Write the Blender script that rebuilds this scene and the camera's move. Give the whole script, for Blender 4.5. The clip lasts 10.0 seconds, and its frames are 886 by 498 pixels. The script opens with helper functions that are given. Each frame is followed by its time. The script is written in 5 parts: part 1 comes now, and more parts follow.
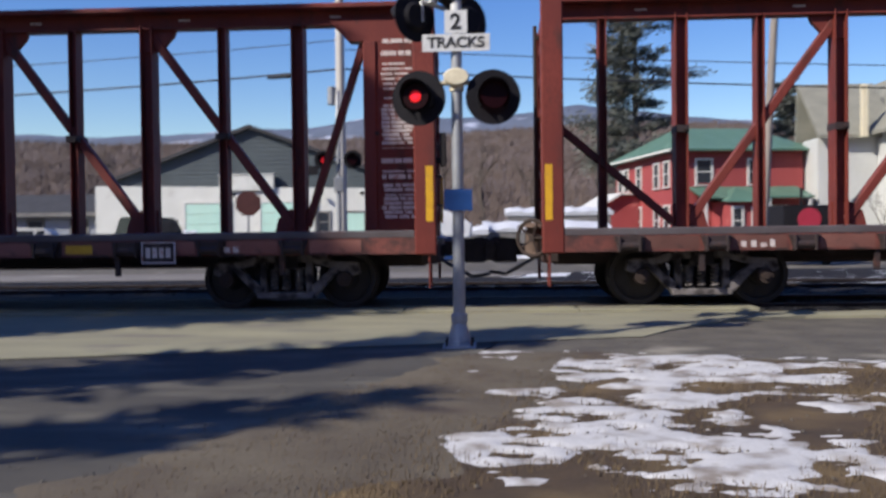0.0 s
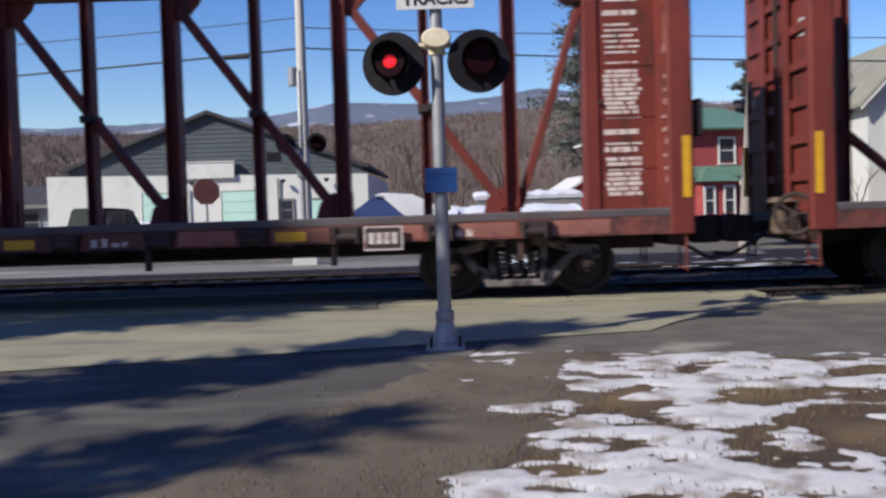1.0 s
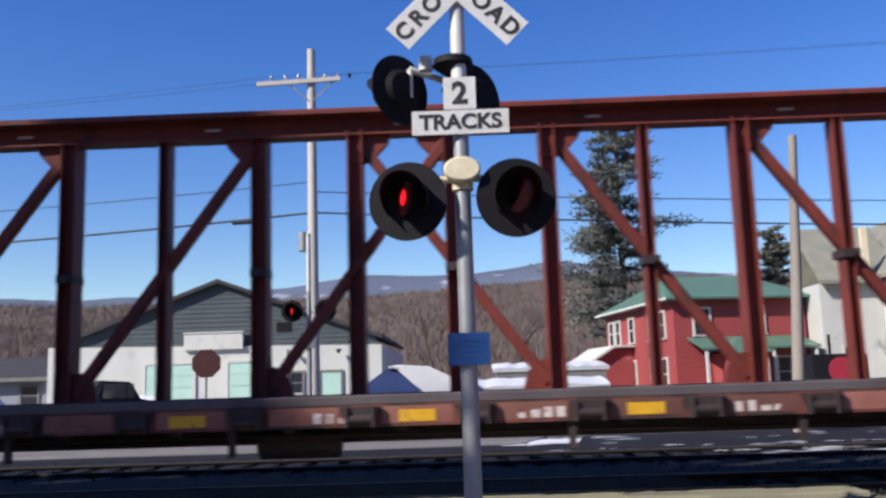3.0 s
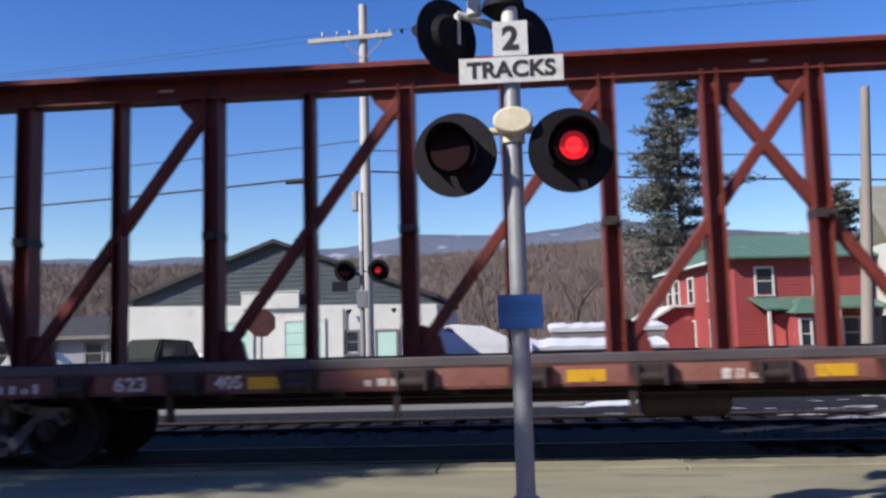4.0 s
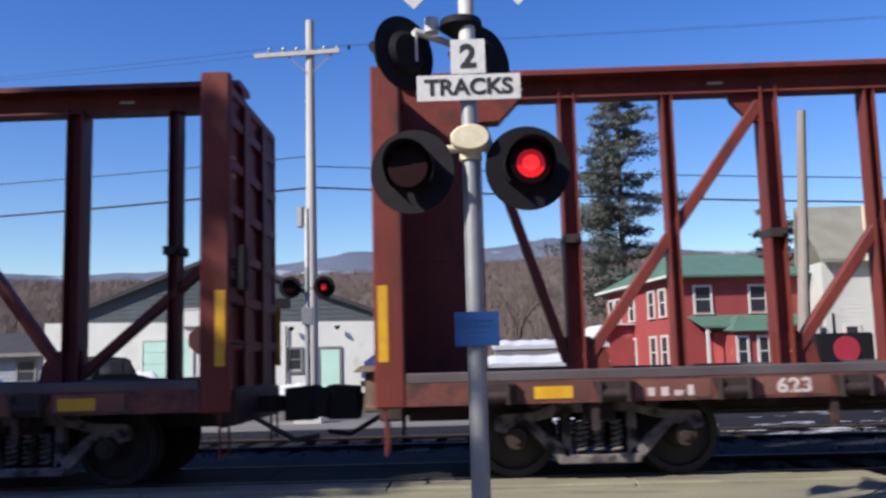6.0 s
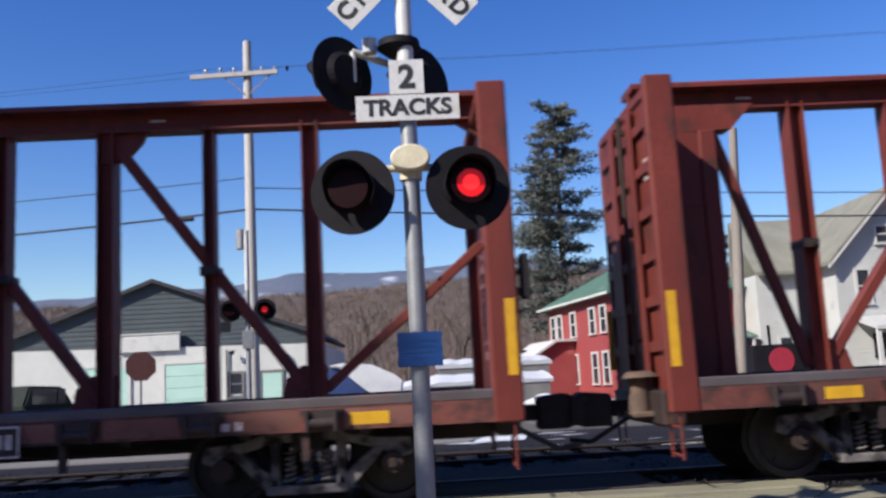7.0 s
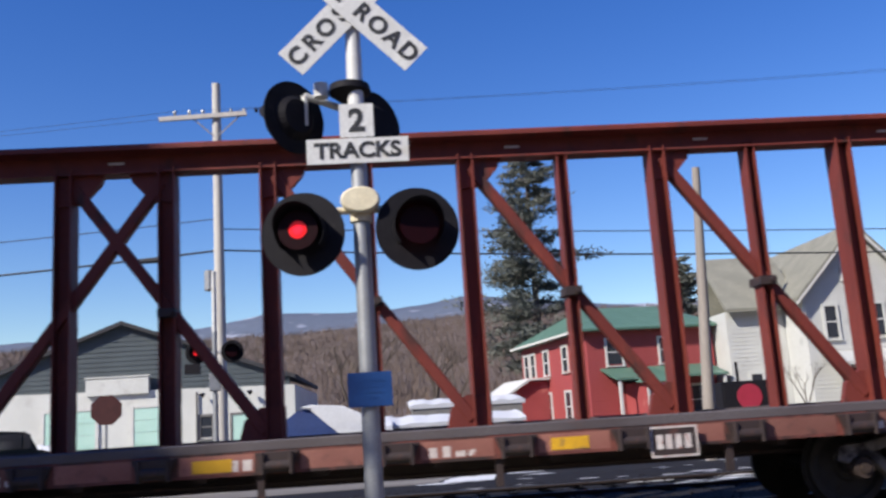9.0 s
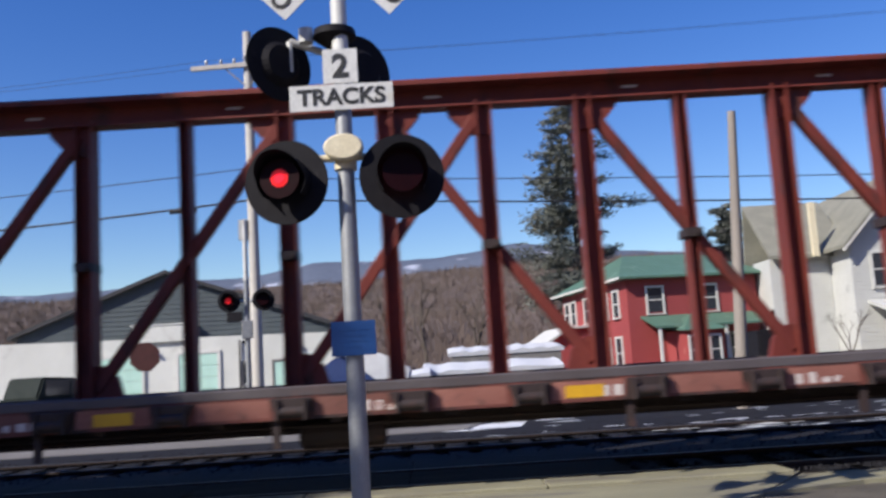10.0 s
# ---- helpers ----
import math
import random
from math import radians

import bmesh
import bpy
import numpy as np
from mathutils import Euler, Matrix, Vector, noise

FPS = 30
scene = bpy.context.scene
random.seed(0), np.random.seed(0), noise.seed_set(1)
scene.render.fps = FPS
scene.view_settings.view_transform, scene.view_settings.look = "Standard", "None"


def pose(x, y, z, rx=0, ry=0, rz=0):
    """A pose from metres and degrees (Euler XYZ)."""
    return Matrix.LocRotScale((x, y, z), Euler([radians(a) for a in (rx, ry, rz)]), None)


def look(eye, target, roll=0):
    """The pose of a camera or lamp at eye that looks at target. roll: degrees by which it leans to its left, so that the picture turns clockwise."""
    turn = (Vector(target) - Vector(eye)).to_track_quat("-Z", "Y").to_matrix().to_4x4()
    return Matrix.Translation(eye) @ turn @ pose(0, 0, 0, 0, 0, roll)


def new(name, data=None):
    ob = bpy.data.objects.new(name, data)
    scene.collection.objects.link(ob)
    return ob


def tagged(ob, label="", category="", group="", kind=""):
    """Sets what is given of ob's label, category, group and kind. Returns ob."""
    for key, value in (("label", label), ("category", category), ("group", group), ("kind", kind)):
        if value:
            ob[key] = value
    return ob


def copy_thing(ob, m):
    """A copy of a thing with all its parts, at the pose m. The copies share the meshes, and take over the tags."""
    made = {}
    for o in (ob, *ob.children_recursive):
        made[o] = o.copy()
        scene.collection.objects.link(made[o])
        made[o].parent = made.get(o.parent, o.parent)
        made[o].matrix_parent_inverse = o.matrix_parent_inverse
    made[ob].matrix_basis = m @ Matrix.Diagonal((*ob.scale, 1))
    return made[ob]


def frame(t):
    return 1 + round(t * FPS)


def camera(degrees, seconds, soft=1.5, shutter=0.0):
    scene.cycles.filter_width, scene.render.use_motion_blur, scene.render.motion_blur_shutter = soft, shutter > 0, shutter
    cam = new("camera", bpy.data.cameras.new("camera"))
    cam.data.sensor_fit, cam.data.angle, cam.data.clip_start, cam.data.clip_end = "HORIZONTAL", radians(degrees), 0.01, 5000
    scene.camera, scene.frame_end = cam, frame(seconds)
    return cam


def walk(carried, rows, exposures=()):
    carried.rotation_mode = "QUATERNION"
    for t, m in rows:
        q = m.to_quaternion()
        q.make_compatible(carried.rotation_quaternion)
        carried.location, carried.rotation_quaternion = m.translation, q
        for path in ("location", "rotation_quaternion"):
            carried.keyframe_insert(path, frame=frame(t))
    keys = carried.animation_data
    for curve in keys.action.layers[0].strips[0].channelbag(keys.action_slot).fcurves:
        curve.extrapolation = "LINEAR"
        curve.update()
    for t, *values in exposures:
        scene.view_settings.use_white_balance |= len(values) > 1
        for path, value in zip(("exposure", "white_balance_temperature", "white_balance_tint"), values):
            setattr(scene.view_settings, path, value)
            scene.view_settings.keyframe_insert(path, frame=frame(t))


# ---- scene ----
cam = camera(52.0, 10.0, soft=2.6, shutter=0.4)
PATH = [
    (0, (0.297, -9.336, 1.206), (0.199, -7.338, 1.163), -0.7),
    (0.2, (0.239, -9.207, 1.166), (0.204, -7.207, 1.167), -1.2),
    (0.5, (0.212, -8.775, 1.184), (0.238, -6.776, 1.132), 1.1),
    (0.7, (0.153, -8.648, 1.183), (0.173, -6.648, 1.135), -0.0),
    (1, (0.091, -8.158, 1.2), (0.069, -6.159, 1.124), -1.8),
    (1.2, (0.051, -7.902, 1.235), (0.026, -5.903, 1.172), -1.7),
    (1.5, (-0.028, -7.587, 1.209), (-0.052, -5.589, 1.296), -0.2),
    (1.7, (-0.05, -7.403, 1.214), (-0.029, -5.41, 1.381), 1.1),
    (2, (-0.036, -7.184, 1.206), (-0.041, -5.207, 1.509), -1.1),
    (2.2, (-0.025, -6.997, 1.24), (-0.052, -5.02, 1.545), -2.4),
    (3.3, (0.0, -6.075, 1.268), (-0.074, -4.098, 1.56), -0.9),
    (3.5, (0.02, -5.974, 1.286), (-0.11, -3.993, 1.534), -1.0),
    (4, (0.02, -5.928, 1.291), (-0.15, -3.947, 1.506), -1.5),
    (4.2, (-0.009, -5.871, 1.307), (-0.185, -3.893, 1.542), -1.6),
    (4.5, (-0.028, -5.943, 1.289), (-0.224, -3.969, 1.537), -1.2),
    (4.8, (-0.024, -5.898, 1.302), (-0.218, -3.92, 1.528), -1.3),
    (5, (-0.028, -5.898, 1.293), (-0.201, -3.918, 1.513), -1.3),
    (5.5, (-0.062, -5.811, 1.305), (-0.182, -3.827, 1.526), -1.2),
    (5.7, (-0.075, -5.884, 1.293), (-0.169, -3.899, 1.522), -1.2),
    (6.8, (-0.069, -5.933, 1.292), (0.01, -3.956, 1.58), -3.0),
    (7, (-0.072, -5.903, 1.297), (0.015, -3.925, 1.584), -3.0),
    (7.2, (-0.066, -5.913, 1.299), (0.027, -3.935, 1.581), -2.8),
    (7.5, (-0.069, -5.956, 1.294), (0.018, -3.978, 1.578), -2.8),
    (7.8, (-0.064, -5.911, 1.301), (-0.024, -3.933, 1.592), -2.3),
    (8, (-0.089, -5.858, 1.312), (-0.067, -3.88, 1.607), -1.5),
    (8.5, (-0.093, -5.946, 1.294), (-0.031, -3.971, 1.603), -1.7),
    (9, (0.094, -5.987, 1.283), (0.239, -4.027, 1.652), -3.7),
    (9.5, (0.369, -6.039, 1.283), (0.508, -4.07, 1.602), -4.9),
    (10, (0.504, -5.914, 1.271), (0.54, -3.932, 1.534), -3.5),
]
walk(cam, [(t, look(e, g, r)) for t, e, g, r in PATH], [(0, 0.46), (1.2, 0.46), (2.2, 0.52), (3.5, 0.57), (4.5, 0.58), (5.5, 0.64), (7, 0.54), (8, 0.58), (8.8, 0.58), (9.4, 0.48), (10, 0.48)])

# ---- light ----
SUN_DIR = Vector((0.82, 0.572, 0)).normalized()      # the way the light travels, on the ground
SUN_EL = radians(37)
world = bpy.data.worlds.new("world")
scene.world = world
world.use_nodes = True
wn = world.node_tree.nodes
sky = wn.new("ShaderNodeTexSky")
sky.sky_type = "NISHITA"
sky.sun_disc = False
sky.sun_elevation = SUN_EL
sky.sun_rotation = math.atan2(-SUN_DIR.x, -SUN_DIR.y)
sky.altitude = 300
sky.air_density = 1.15
sky.dust_density = 0.3
sky.ozone_density = 3.0
wn["Background"].inputs["Strength"].default_value = 0.104
sat = wn.new("ShaderNodeHueSaturation")
sat.inputs["Saturation"].default_value = 1.36
sat.inputs["Hue"].default_value = 0.522
world.node_tree.links.new(sky.outputs[0], sat.inputs["Color"])
world.node_tree.links.new(sat.outputs[0], wn["Background"].inputs["Color"])
sun = new("sun", bpy.data.lights.new("sun", "SUN"))
sun.data.energy = 4.4
sun.data.angle = radians(0.6)
sun.data.color = (1.0, 0.94, 0.85)
sun.matrix_world = look((0, 0, 50), Vector((0, 0, 50)) + SUN_DIR * math.cos(SUN_EL) - Vector((0, 0, math.sin(SUN_EL))))


# ---- materials ----
def mat(name, a, b=None, rough=0.7, metal=0.0, scale=6.0, fine=60.0, bump=0.15, spread=(0.35, 0.65), c=None, c_at=(0.62, 0.72), c_scale=2.0, stretch=(1, 1, 1), vary=0.0, spec=0.5):
    """Two colours mixed by noise, a third in patches, fine relief."""
    m = bpy.data.materials.new(name)
    m.use_nodes = True
    nt = m.node_tree
    n, l = nt.nodes, nt.links
    bsdf = n["Principled BSDF"]
    b = b or tuple(v * 0.7 for v in a)
    tc = n.new("ShaderNodeTexCoord")
    mp = n.new("ShaderNodeMapping")
    mp.inputs["Scale"].default_value = stretch
    l.new(tc.outputs["Object"], mp.inputs[0])

    def noise_at(s, detail=5.0):
        t = n.new("ShaderNodeTexNoise")
        t.inputs["Scale"].default_value = s
        t.inputs["Detail"].default_value = detail
        l.new(mp.outputs[0], t.inputs["Vector"])
        return t.outputs["Fac"]

    def ramp(src, lo, hi):
        r = n.new("ShaderNodeMapRange")
        r.inputs["From Min"].default_value, r.inputs["From Max"].default_value = lo, hi
        l.new(src, r.inputs["Value"])
        return r.outputs[0]

    def mix(fac, x, y):
        k = n.new("ShaderNodeMix")
        k.data_type = "RGBA"
        l.new(fac, k.inputs["Factor"])
        for sock, v in ((k.inputs["A"], x), (k.inputs["B"], y)):
            if isinstance(v, tuple):
                sock.default_value = (*v, 1)
            else:
                l.new(v, sock)
        return k.outputs["Result"]

    col = mix(ramp(noise_at(scale), *spread), a, b)
    grain = noise_at(fine, 3.0)
    col = mix(ramp(grain, 0.3, 0.75), col, tuple((x + y) * 0.42 for x, y in zip(a, b)))
    if c:
        col = mix(ramp(noise_at(c_scale), *c_at), col, c)
    if vary:
        oi = n.new("ShaderNodeObjectInfo")
        hs = n.new("ShaderNodeHueSaturation")
        l.new(ramp(oi.outputs["Random"], -0.0, 1.0), hs.inputs["Value"])
        hs.inputs["Value"].default_value = 1
        r2 = n.new("ShaderNodeMapRange")
        r2.inputs["To Min"].default_value, r2.inputs["To Max"].default_value = 1 - vary, 1 + vary
        l.new(oi.outputs["Random"], r2.inputs["Value"])
        l.new(r2.outputs[0], hs.inputs["Value"])
        l.new(col, hs.inputs["Color"])
        col = hs.outputs[0]
    l.new(col, bsdf.inputs["Base Color"])
    bsdf.inputs["Metallic"].default_value = metal
    bsdf.inputs["Specular IOR Level"].default_value = spec
    rr = n.new("ShaderNodeMapRange")
    rr.inputs["To Min"].default_value, rr.inputs["To Max"].default_value = max(0.05, rough - 0.12), min(1, rough + 0.12)
    l.new(noise_at(scale * 2.3), rr.inputs["Value"])
    l.new(rr.outputs[0], bsdf.inputs["Roughness"])
    if bump:
        bp = n.new("ShaderNodeBump")
        bp.inputs["Strength"].default_value = bump
        bp.inputs["Distance"].default_value = 0.01
        l.new(grain, bp.inputs["Height"])
        l.new(bp.outputs[0], bsdf.inputs["Normal"])
    return m


def glow(name, color, strength):
    m = bpy.data.materials.new(name)
    m.use_nodes = True
    b = m.node_tree.nodes["Principled BSDF"]
    b.inputs["Base Color"].default_value = (*color, 1)
    b.inputs["Emission Color"].default_value = (*color, 1)
    b.inputs["Emission Strength"].default_value = strength
    b.inputs["Roughness"].default_value = 0.3
    return m


def glass(name, color, rough=0.08):
    m = bpy.data.materials.new(name)
    m.use_nodes = True
    b = m.node_tree.nodes["Principled BSDF"]
    b.inputs["Base Color"].default_value = (*color, 1)
    b.inputs["Roughness"].default_value = rough
    b.inputs["Specular IOR Level"].default_value = 0.6
    return m


M = {}
M["car_red"] = mat("car_red_paint", (0.200, 0.041, 0.029), (0.120, 0.024, 0.020), 0.6, scale=1.6, fine=38, c=(0.055, 0.026, 0.022), c_scale=3.5, c_at=(0.56, 0.72), bump=0.12, stretch=(1, 1, 0.45), spec=0.3)
M["car_dark"] = mat("car_grimy_steel", (0.040, 0.022, 0.021), (0.024, 0.016, 0.016), 0.7, scale=3, fine=40, c=(0.085, 0.034, 0.026), c_scale=4, bump=0.2)
M["sill_red"] = mat("sill_faded_red", (0.205, 0.057, 0.043), (0.095, 0.027, 0.022), 0.7, scale=1.4, fine=30, c=(0.035, 0.019, 0.017), c_scale=2.5, c_at=(0.44, 0.58), bump=0.15)
M["sill_pale"] = mat("sill_panel_faded", (0.255, 0.108, 0.083), (0.15, 0.052, 0.040), 0.75, scale=2.2, fine=30, c=(0.06, 0.028, 0.024), c_scale=4, c_at=(0.54, 0.7), bump=0.12, vary=0.5)
M["deck"] = mat("deck_worn_steel", (0.120, 0.105, 0.110), (0.068, 0.052, 0.054), 0.6, scale=1.3, fine=40, c=(0.13, 0.07, 0.06), c_scale=1.0, bump=0.2)
M["truck"] = mat("truck_dusty_iron", (0.030, 0.026, 0.027), (0.019, 0.017, 0.019), 0.85, scale=5, fine=50, c=(0.07, 0.058, 0.052), c_scale=6, bump=0.25, spec=0.2)
M["truck_light"] = mat("truck_dusty_casting", (0.24, 0.215, 0.21), (0.075, 0.066, 0.066), 0.9, scale=6, fine=60, c=(0.025, 0.021, 0.022), c_scale=4.5, c_at=(0.50, 0.62), bump=0.25, spec=0.2)
M["wheel"] = mat("wheel_steel", (0.034, 0.028, 0.026), (0.020, 0.017, 0.017), 0.75, metal=0.1, scale=5, fine=50, bump=0.15)
M["tread"] = mat("worn_rail_head", (0.14, 0.13, 0.125), (0.09, 0.082, 0.08), 0.5, metal=0.6, scale=20)
M["yellow"] = mat("yellow_reflective", (0.75, 0.42, 0.02), (0.60, 0.32, 0.02), 0.45, scale=6, fine=80, c=(0.35, 0.2, 0.05), c_scale=8, bump=0.05)
M["white_mark"] = mat("white_stencil_slot_light", (0.68, 0.63, 0.60), (0.50, 0.42, 0.40), 0.6, scale=8, fine=60, c=(0.32, 0.14, 0.11), c_scale=14, c_at=(0.58, 0.66), bump=0.05)
M["notice_faded"] = mat("faded_pink_stencil", (0.46, 0.30, 0.28), (0.34, 0.19, 0.17), 0.65, scale=7, fine=50, c=(0.22, 0.06, 0.05), c_scale=10, c_at=(0.5, 0.62), bump=0.05)
M["brake_rust"] = mat("dusty_rust", (0.17, 0.115, 0.085), (0.09, 0.058, 0.044), 0.9, scale=6, fine=50, bump=0.25)
M["galv"] = mat("galvanised", (0.40, 0.41, 0.42), (0.30, 0.31, 0.32), 0.45, metal=0.45, scale=9, fine=70, bump=0.08)
M["mast_white"] = mat("mast_white_paint", (0.70, 0.70, 0.68), (0.56, 0.56, 0.54), 0.45, scale=6, fine=50, c=(0.42, 0.40, 0.36), c_scale=9, bump=0.06)
M["cream"] = mat("cream_paint", (0.80, 0.72, 0.52), (0.66, 0.58, 0.40), 0.45, scale=9, fine=60, bump=0.06)
M["black"] = mat("black_enamel", (0.012, 0.011, 0.014), (0.017, 0.016, 0.019), 0.65, scale=12, fine=70, c=(0.021, 0.019, 0.021), c_scale=8, bump=0.06, spec=0.12)
M["sign_white"] = mat("sign_white", (0.70, 0.70, 0.68), (0.61, 0.61, 0.59), 0.4, scale=4, fine=40, c=(0.55, 0.53, 0.48), c_scale=6, bump=0.03)
M["sign_black"] = mat("sign_letter_black", (0.02, 0.02, 0.02), (0.03, 0.03, 0.03), 0.5, scale=8)
M["blue"] = mat("blue_sign", (0.012, 0.062, 0.215), (0.010, 0.046, 0.17), 0.4, scale=5, fine=50, bump=0.03)
M["lens_on"] = glow("lit_red_lens", (1.0, 0.018, 0.02), 0.95)
M["lens_rim"] = glow("dim_red_lens", (0.9, 0.012, 0.015), 0.10)
M["lens_side"] = glow("lit_red_lens_off_axis", (1.0, 0.012, 0.03), 0.62)
M["lens_far"] = glow("lit_far_red_lens", (0.9, 0.02, 0.03), 0.16)
M["lens_off"] = mat("dark_red_lens", (0.015, 0.0012, 0.0025), (0.010, 0.001, 0.0025), 0.45, scale=20, bump=0.0, spec=0.12)
M["asphalt"] = mat("dusty_asphalt", (0.078, 0.070, 0.058), (0.040, 0.036, 0.032), 0.95, scale=1.1, fine=90, c=(0.130, 0.118, 0.092), c_scale=0.9, c_at=(0.50, 0.66), bump=0.35, stretch=(0.45, 1.7, 1))
M["approach"] = mat("salt_stained_concrete", (0.31, 0.290, 0.190), (0.18, 0.168, 0.118), 0.95, scale=0.9, fine=70, c=(0.15, 0.135, 0.11), c_scale=1.3, c_at=(0.54, 0.68), bump=0.25, stretch=(0.5, 1.5, 1))
M["far_road"] = mat("dull_salted_asphalt", (0.205, 0.185, 0.165), (0.125, 0.112, 0.102), 0.95, scale=0.9, fine=60, c=(0.29, 0.27, 0.24), c_scale=0.8, c_at=(0.56, 0.70), bump=0.2, stretch=(0.4, 1.6, 1))
M["shoulder"] = mat("tan_grit_and_dead_grass", (0.135, 0.110, 0.074), (0.075, 0.056, 0.037), 0.95, scale=1.3, fine=42, c=(0.060, 0.040, 0.027), c_scale=1.0, c_at=(0.54, 0.66), bump=0.6)
M["gravel"] = mat("gravel", (0.135, 0.118, 0.092), (0.062, 0.054, 0.045), 0.95, scale=2.2, fine=45, c=(0.235, 0.212, 0.168), c_scale=0.7, bump=0.5)
# near-black base colour for the rail bed and the loose stones
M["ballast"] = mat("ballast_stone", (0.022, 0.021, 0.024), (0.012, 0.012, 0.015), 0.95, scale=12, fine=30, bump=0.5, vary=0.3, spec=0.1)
# near-black asphalt of the inner crossing panels and the far yard slab
M["dark_asphalt"] = mat("near_black_asphalt", (0.026, 0.025, 0.028), (0.015, 0.015, 0.018), 0.9, scale=2.2, fine=80, c=(0.045, 0.042, 0.042), c_scale=1.0, c_at=(0.6, 0.75), bump=0.35, stretch=(0.5, 1.5, 1), spec=0.1)
M["ground"] = mat("dead_grass_ground", (0.082, 0.050, 0.023), (0.032, 0.020, 0.011), 0.95, scale=2.2, fine=40, c=(0.130, 0.085, 0.036), c_scale=1.1, c_at=(0.5, 0.66), bump=0.5)
M["straw"] = mat("dead_grass_blades", (0.15, 0.105, 0.055), (0.085, 0.06, 0.034), 0.85, scale=3, fine=20, bump=0.0)
M["snow"] = mat("old_snow", (0.62, 0.605, 0.585), (0.46, 0.45, 0.44), 0.75, scale=4, fine=45, c=(0.23, 0.195, 0.16), c_scale=3.4, c_at=(0.50, 0.66), bump=0.35)
M["snow_clean"] = mat("clean_snow", (0.70, 0.71, 0.73), (0.60, 0.61, 0.64), 0.7, scale=1.5, fine=20, bump=0.2)
M["rail"] = mat("rail_steel", (0.060, 0.042, 0.036), (0.036, 0.027, 0.024), 0.8, metal=0.1, scale=9, spec=0.2)
M["tie"] = mat("creosoted_tie", (0.030, 0.025, 0.024), (0.018, 0.016, 0.016), 0.95, spec=0.1, scale=4, fine=40, stretch=(1, 0.2, 1), bump=0.4)
M["wood_pole"] = mat("weathered_pole", (0.34, 0.30, 0.26), (0.22, 0.19, 0.165), 0.85, scale=5, fine=60, stretch=(1, 1, 0.08), bump=0.3)
M["pole_pale"] = mat("pale_bleached_pole", (0.60, 0.57, 0.52), (0.46, 0.43, 0.39), 0.8, scale=5, fine=60, stretch=(1, 1, 0.08), bump=0.25)
M["cable"] = mat("black_cable", (0.02, 0.022, 0.026), (0.03, 0.03, 0.034), 0.6, scale=10)
M["white_wall"] = mat("white_painted_block", (0.66, 0.66, 0.62), (0.56, 0.56, 0.52), 0.75, scale=0.8, fine=25, c=(0.48, 0.47, 0.44), c_scale=1.1, bump=0.15)
M["pale_siding"] = mat("pale_blue_grey_siding", (0.34, 0.36, 0.41), (0.26, 0.28, 0.32), 0.75, scale=0.9, fine=25, bump=0.1)
M["mint"] = mat("mint_door_paint", (0.50, 0.72, 0.62), (0.42, 0.64, 0.55), 0.6, scale=1.2, fine=30, bump=0.08)
M["slate_side"] = mat("slate_grey_siding", (0.085, 0.105, 0.115), (0.065, 0.08, 0.09), 0.75, scale=1.0, fine=25, bump=0.1)
M["dark_roof"] = mat("dark_shingle", (0.045, 0.045, 0.05), (0.03, 0.03, 0.034), 0.85, scale=1.5, fine=20, bump=0.3)
M["red_wall"] = mat("red_clapboard", (0.38, 0.070, 0.068), (0.30, 0.050, 0.050), 0.75, scale=0.9, fine=30, c=(0.43, 0.13, 0.115), c_scale=1.3, bump=0.12)
M["green_roof"] = mat("green_metal_roof", (0.105, 0.200, 0.145), (0.080, 0.155, 0.112), 0.55, scale=0.7, fine=20, c=(0.17, 0.26, 0.20), c_scale=1.0, bump=0.08)
M["trim_white"] = mat("white_trim", (0.68, 0.67, 0.63), (0.57, 0.56, 0.53), 0.6, scale=2, fine=30, bump=0.05)
M["pane"] = glass("window_glass", (0.03, 0.035, 0.045))
M["grey_wall"] = mat("pale_grey_clapboard", (0.60, 0.60, 0.57), (0.50, 0.50, 0.47), 0.75, scale=0.9, fine=25, c=(0.34, 0.34, 0.32), c_scale=1.0, bump=0.12)
M["tan_roof"] = mat("faded_tan_shingle", (0.27, 0.26, 0.21), (0.19, 0.185, 0.15), 0.85, scale=1.2, fine=18, c=(0.14, 0.14, 0.12), c_scale=0.8, bump=0.25)
M["shed_blue"] = mat("blue_sheet", (0.028, 0.058, 0.19), (0.022, 0.042, 0.14), 0.6, scale=1, fine=15, bump=0.1)
M["shed_wall"] = mat("grey_boards", (0.22, 0.21, 0.20), (0.14, 0.135, 0.13), 0.8, scale=2, fine=25, bump=0.2)
M["needles"] = mat("pine_needles", (0.155, 0.165, 0.140), (0.110, 0.120, 0.104), 0.9, scale=1.2, fine=15, c=(0.190, 0.165, 0.130), c_scale=0.9, bump=0.0)
M["bark"] = mat("bark", (0.12, 0.095, 0.075), (0.07, 0.055, 0.045), 0.9, scale=3, fine=20, stretch=(1, 1, 0.2), bump=0.5)
M["hill"] = mat("bare_wooded_hill", (0.140, 0.100, 0.079), (0.100, 0.072, 0.060), 0.95, scale=0.03, fine=0.6, c=(0.172, 0.128, 0.096), c_scale=0.012, bump=0.0)
M["twigs"] = mat("bare_tree_crowns", (0.142, 0.103, 0.081), (0.112, 0.080, 0.065), 0.95, scale=0.06, fine=1.0, c=(0.095, 0.078, 0.062), c_scale=0.02, c_at=(0.62, 0.74), bump=0.0)
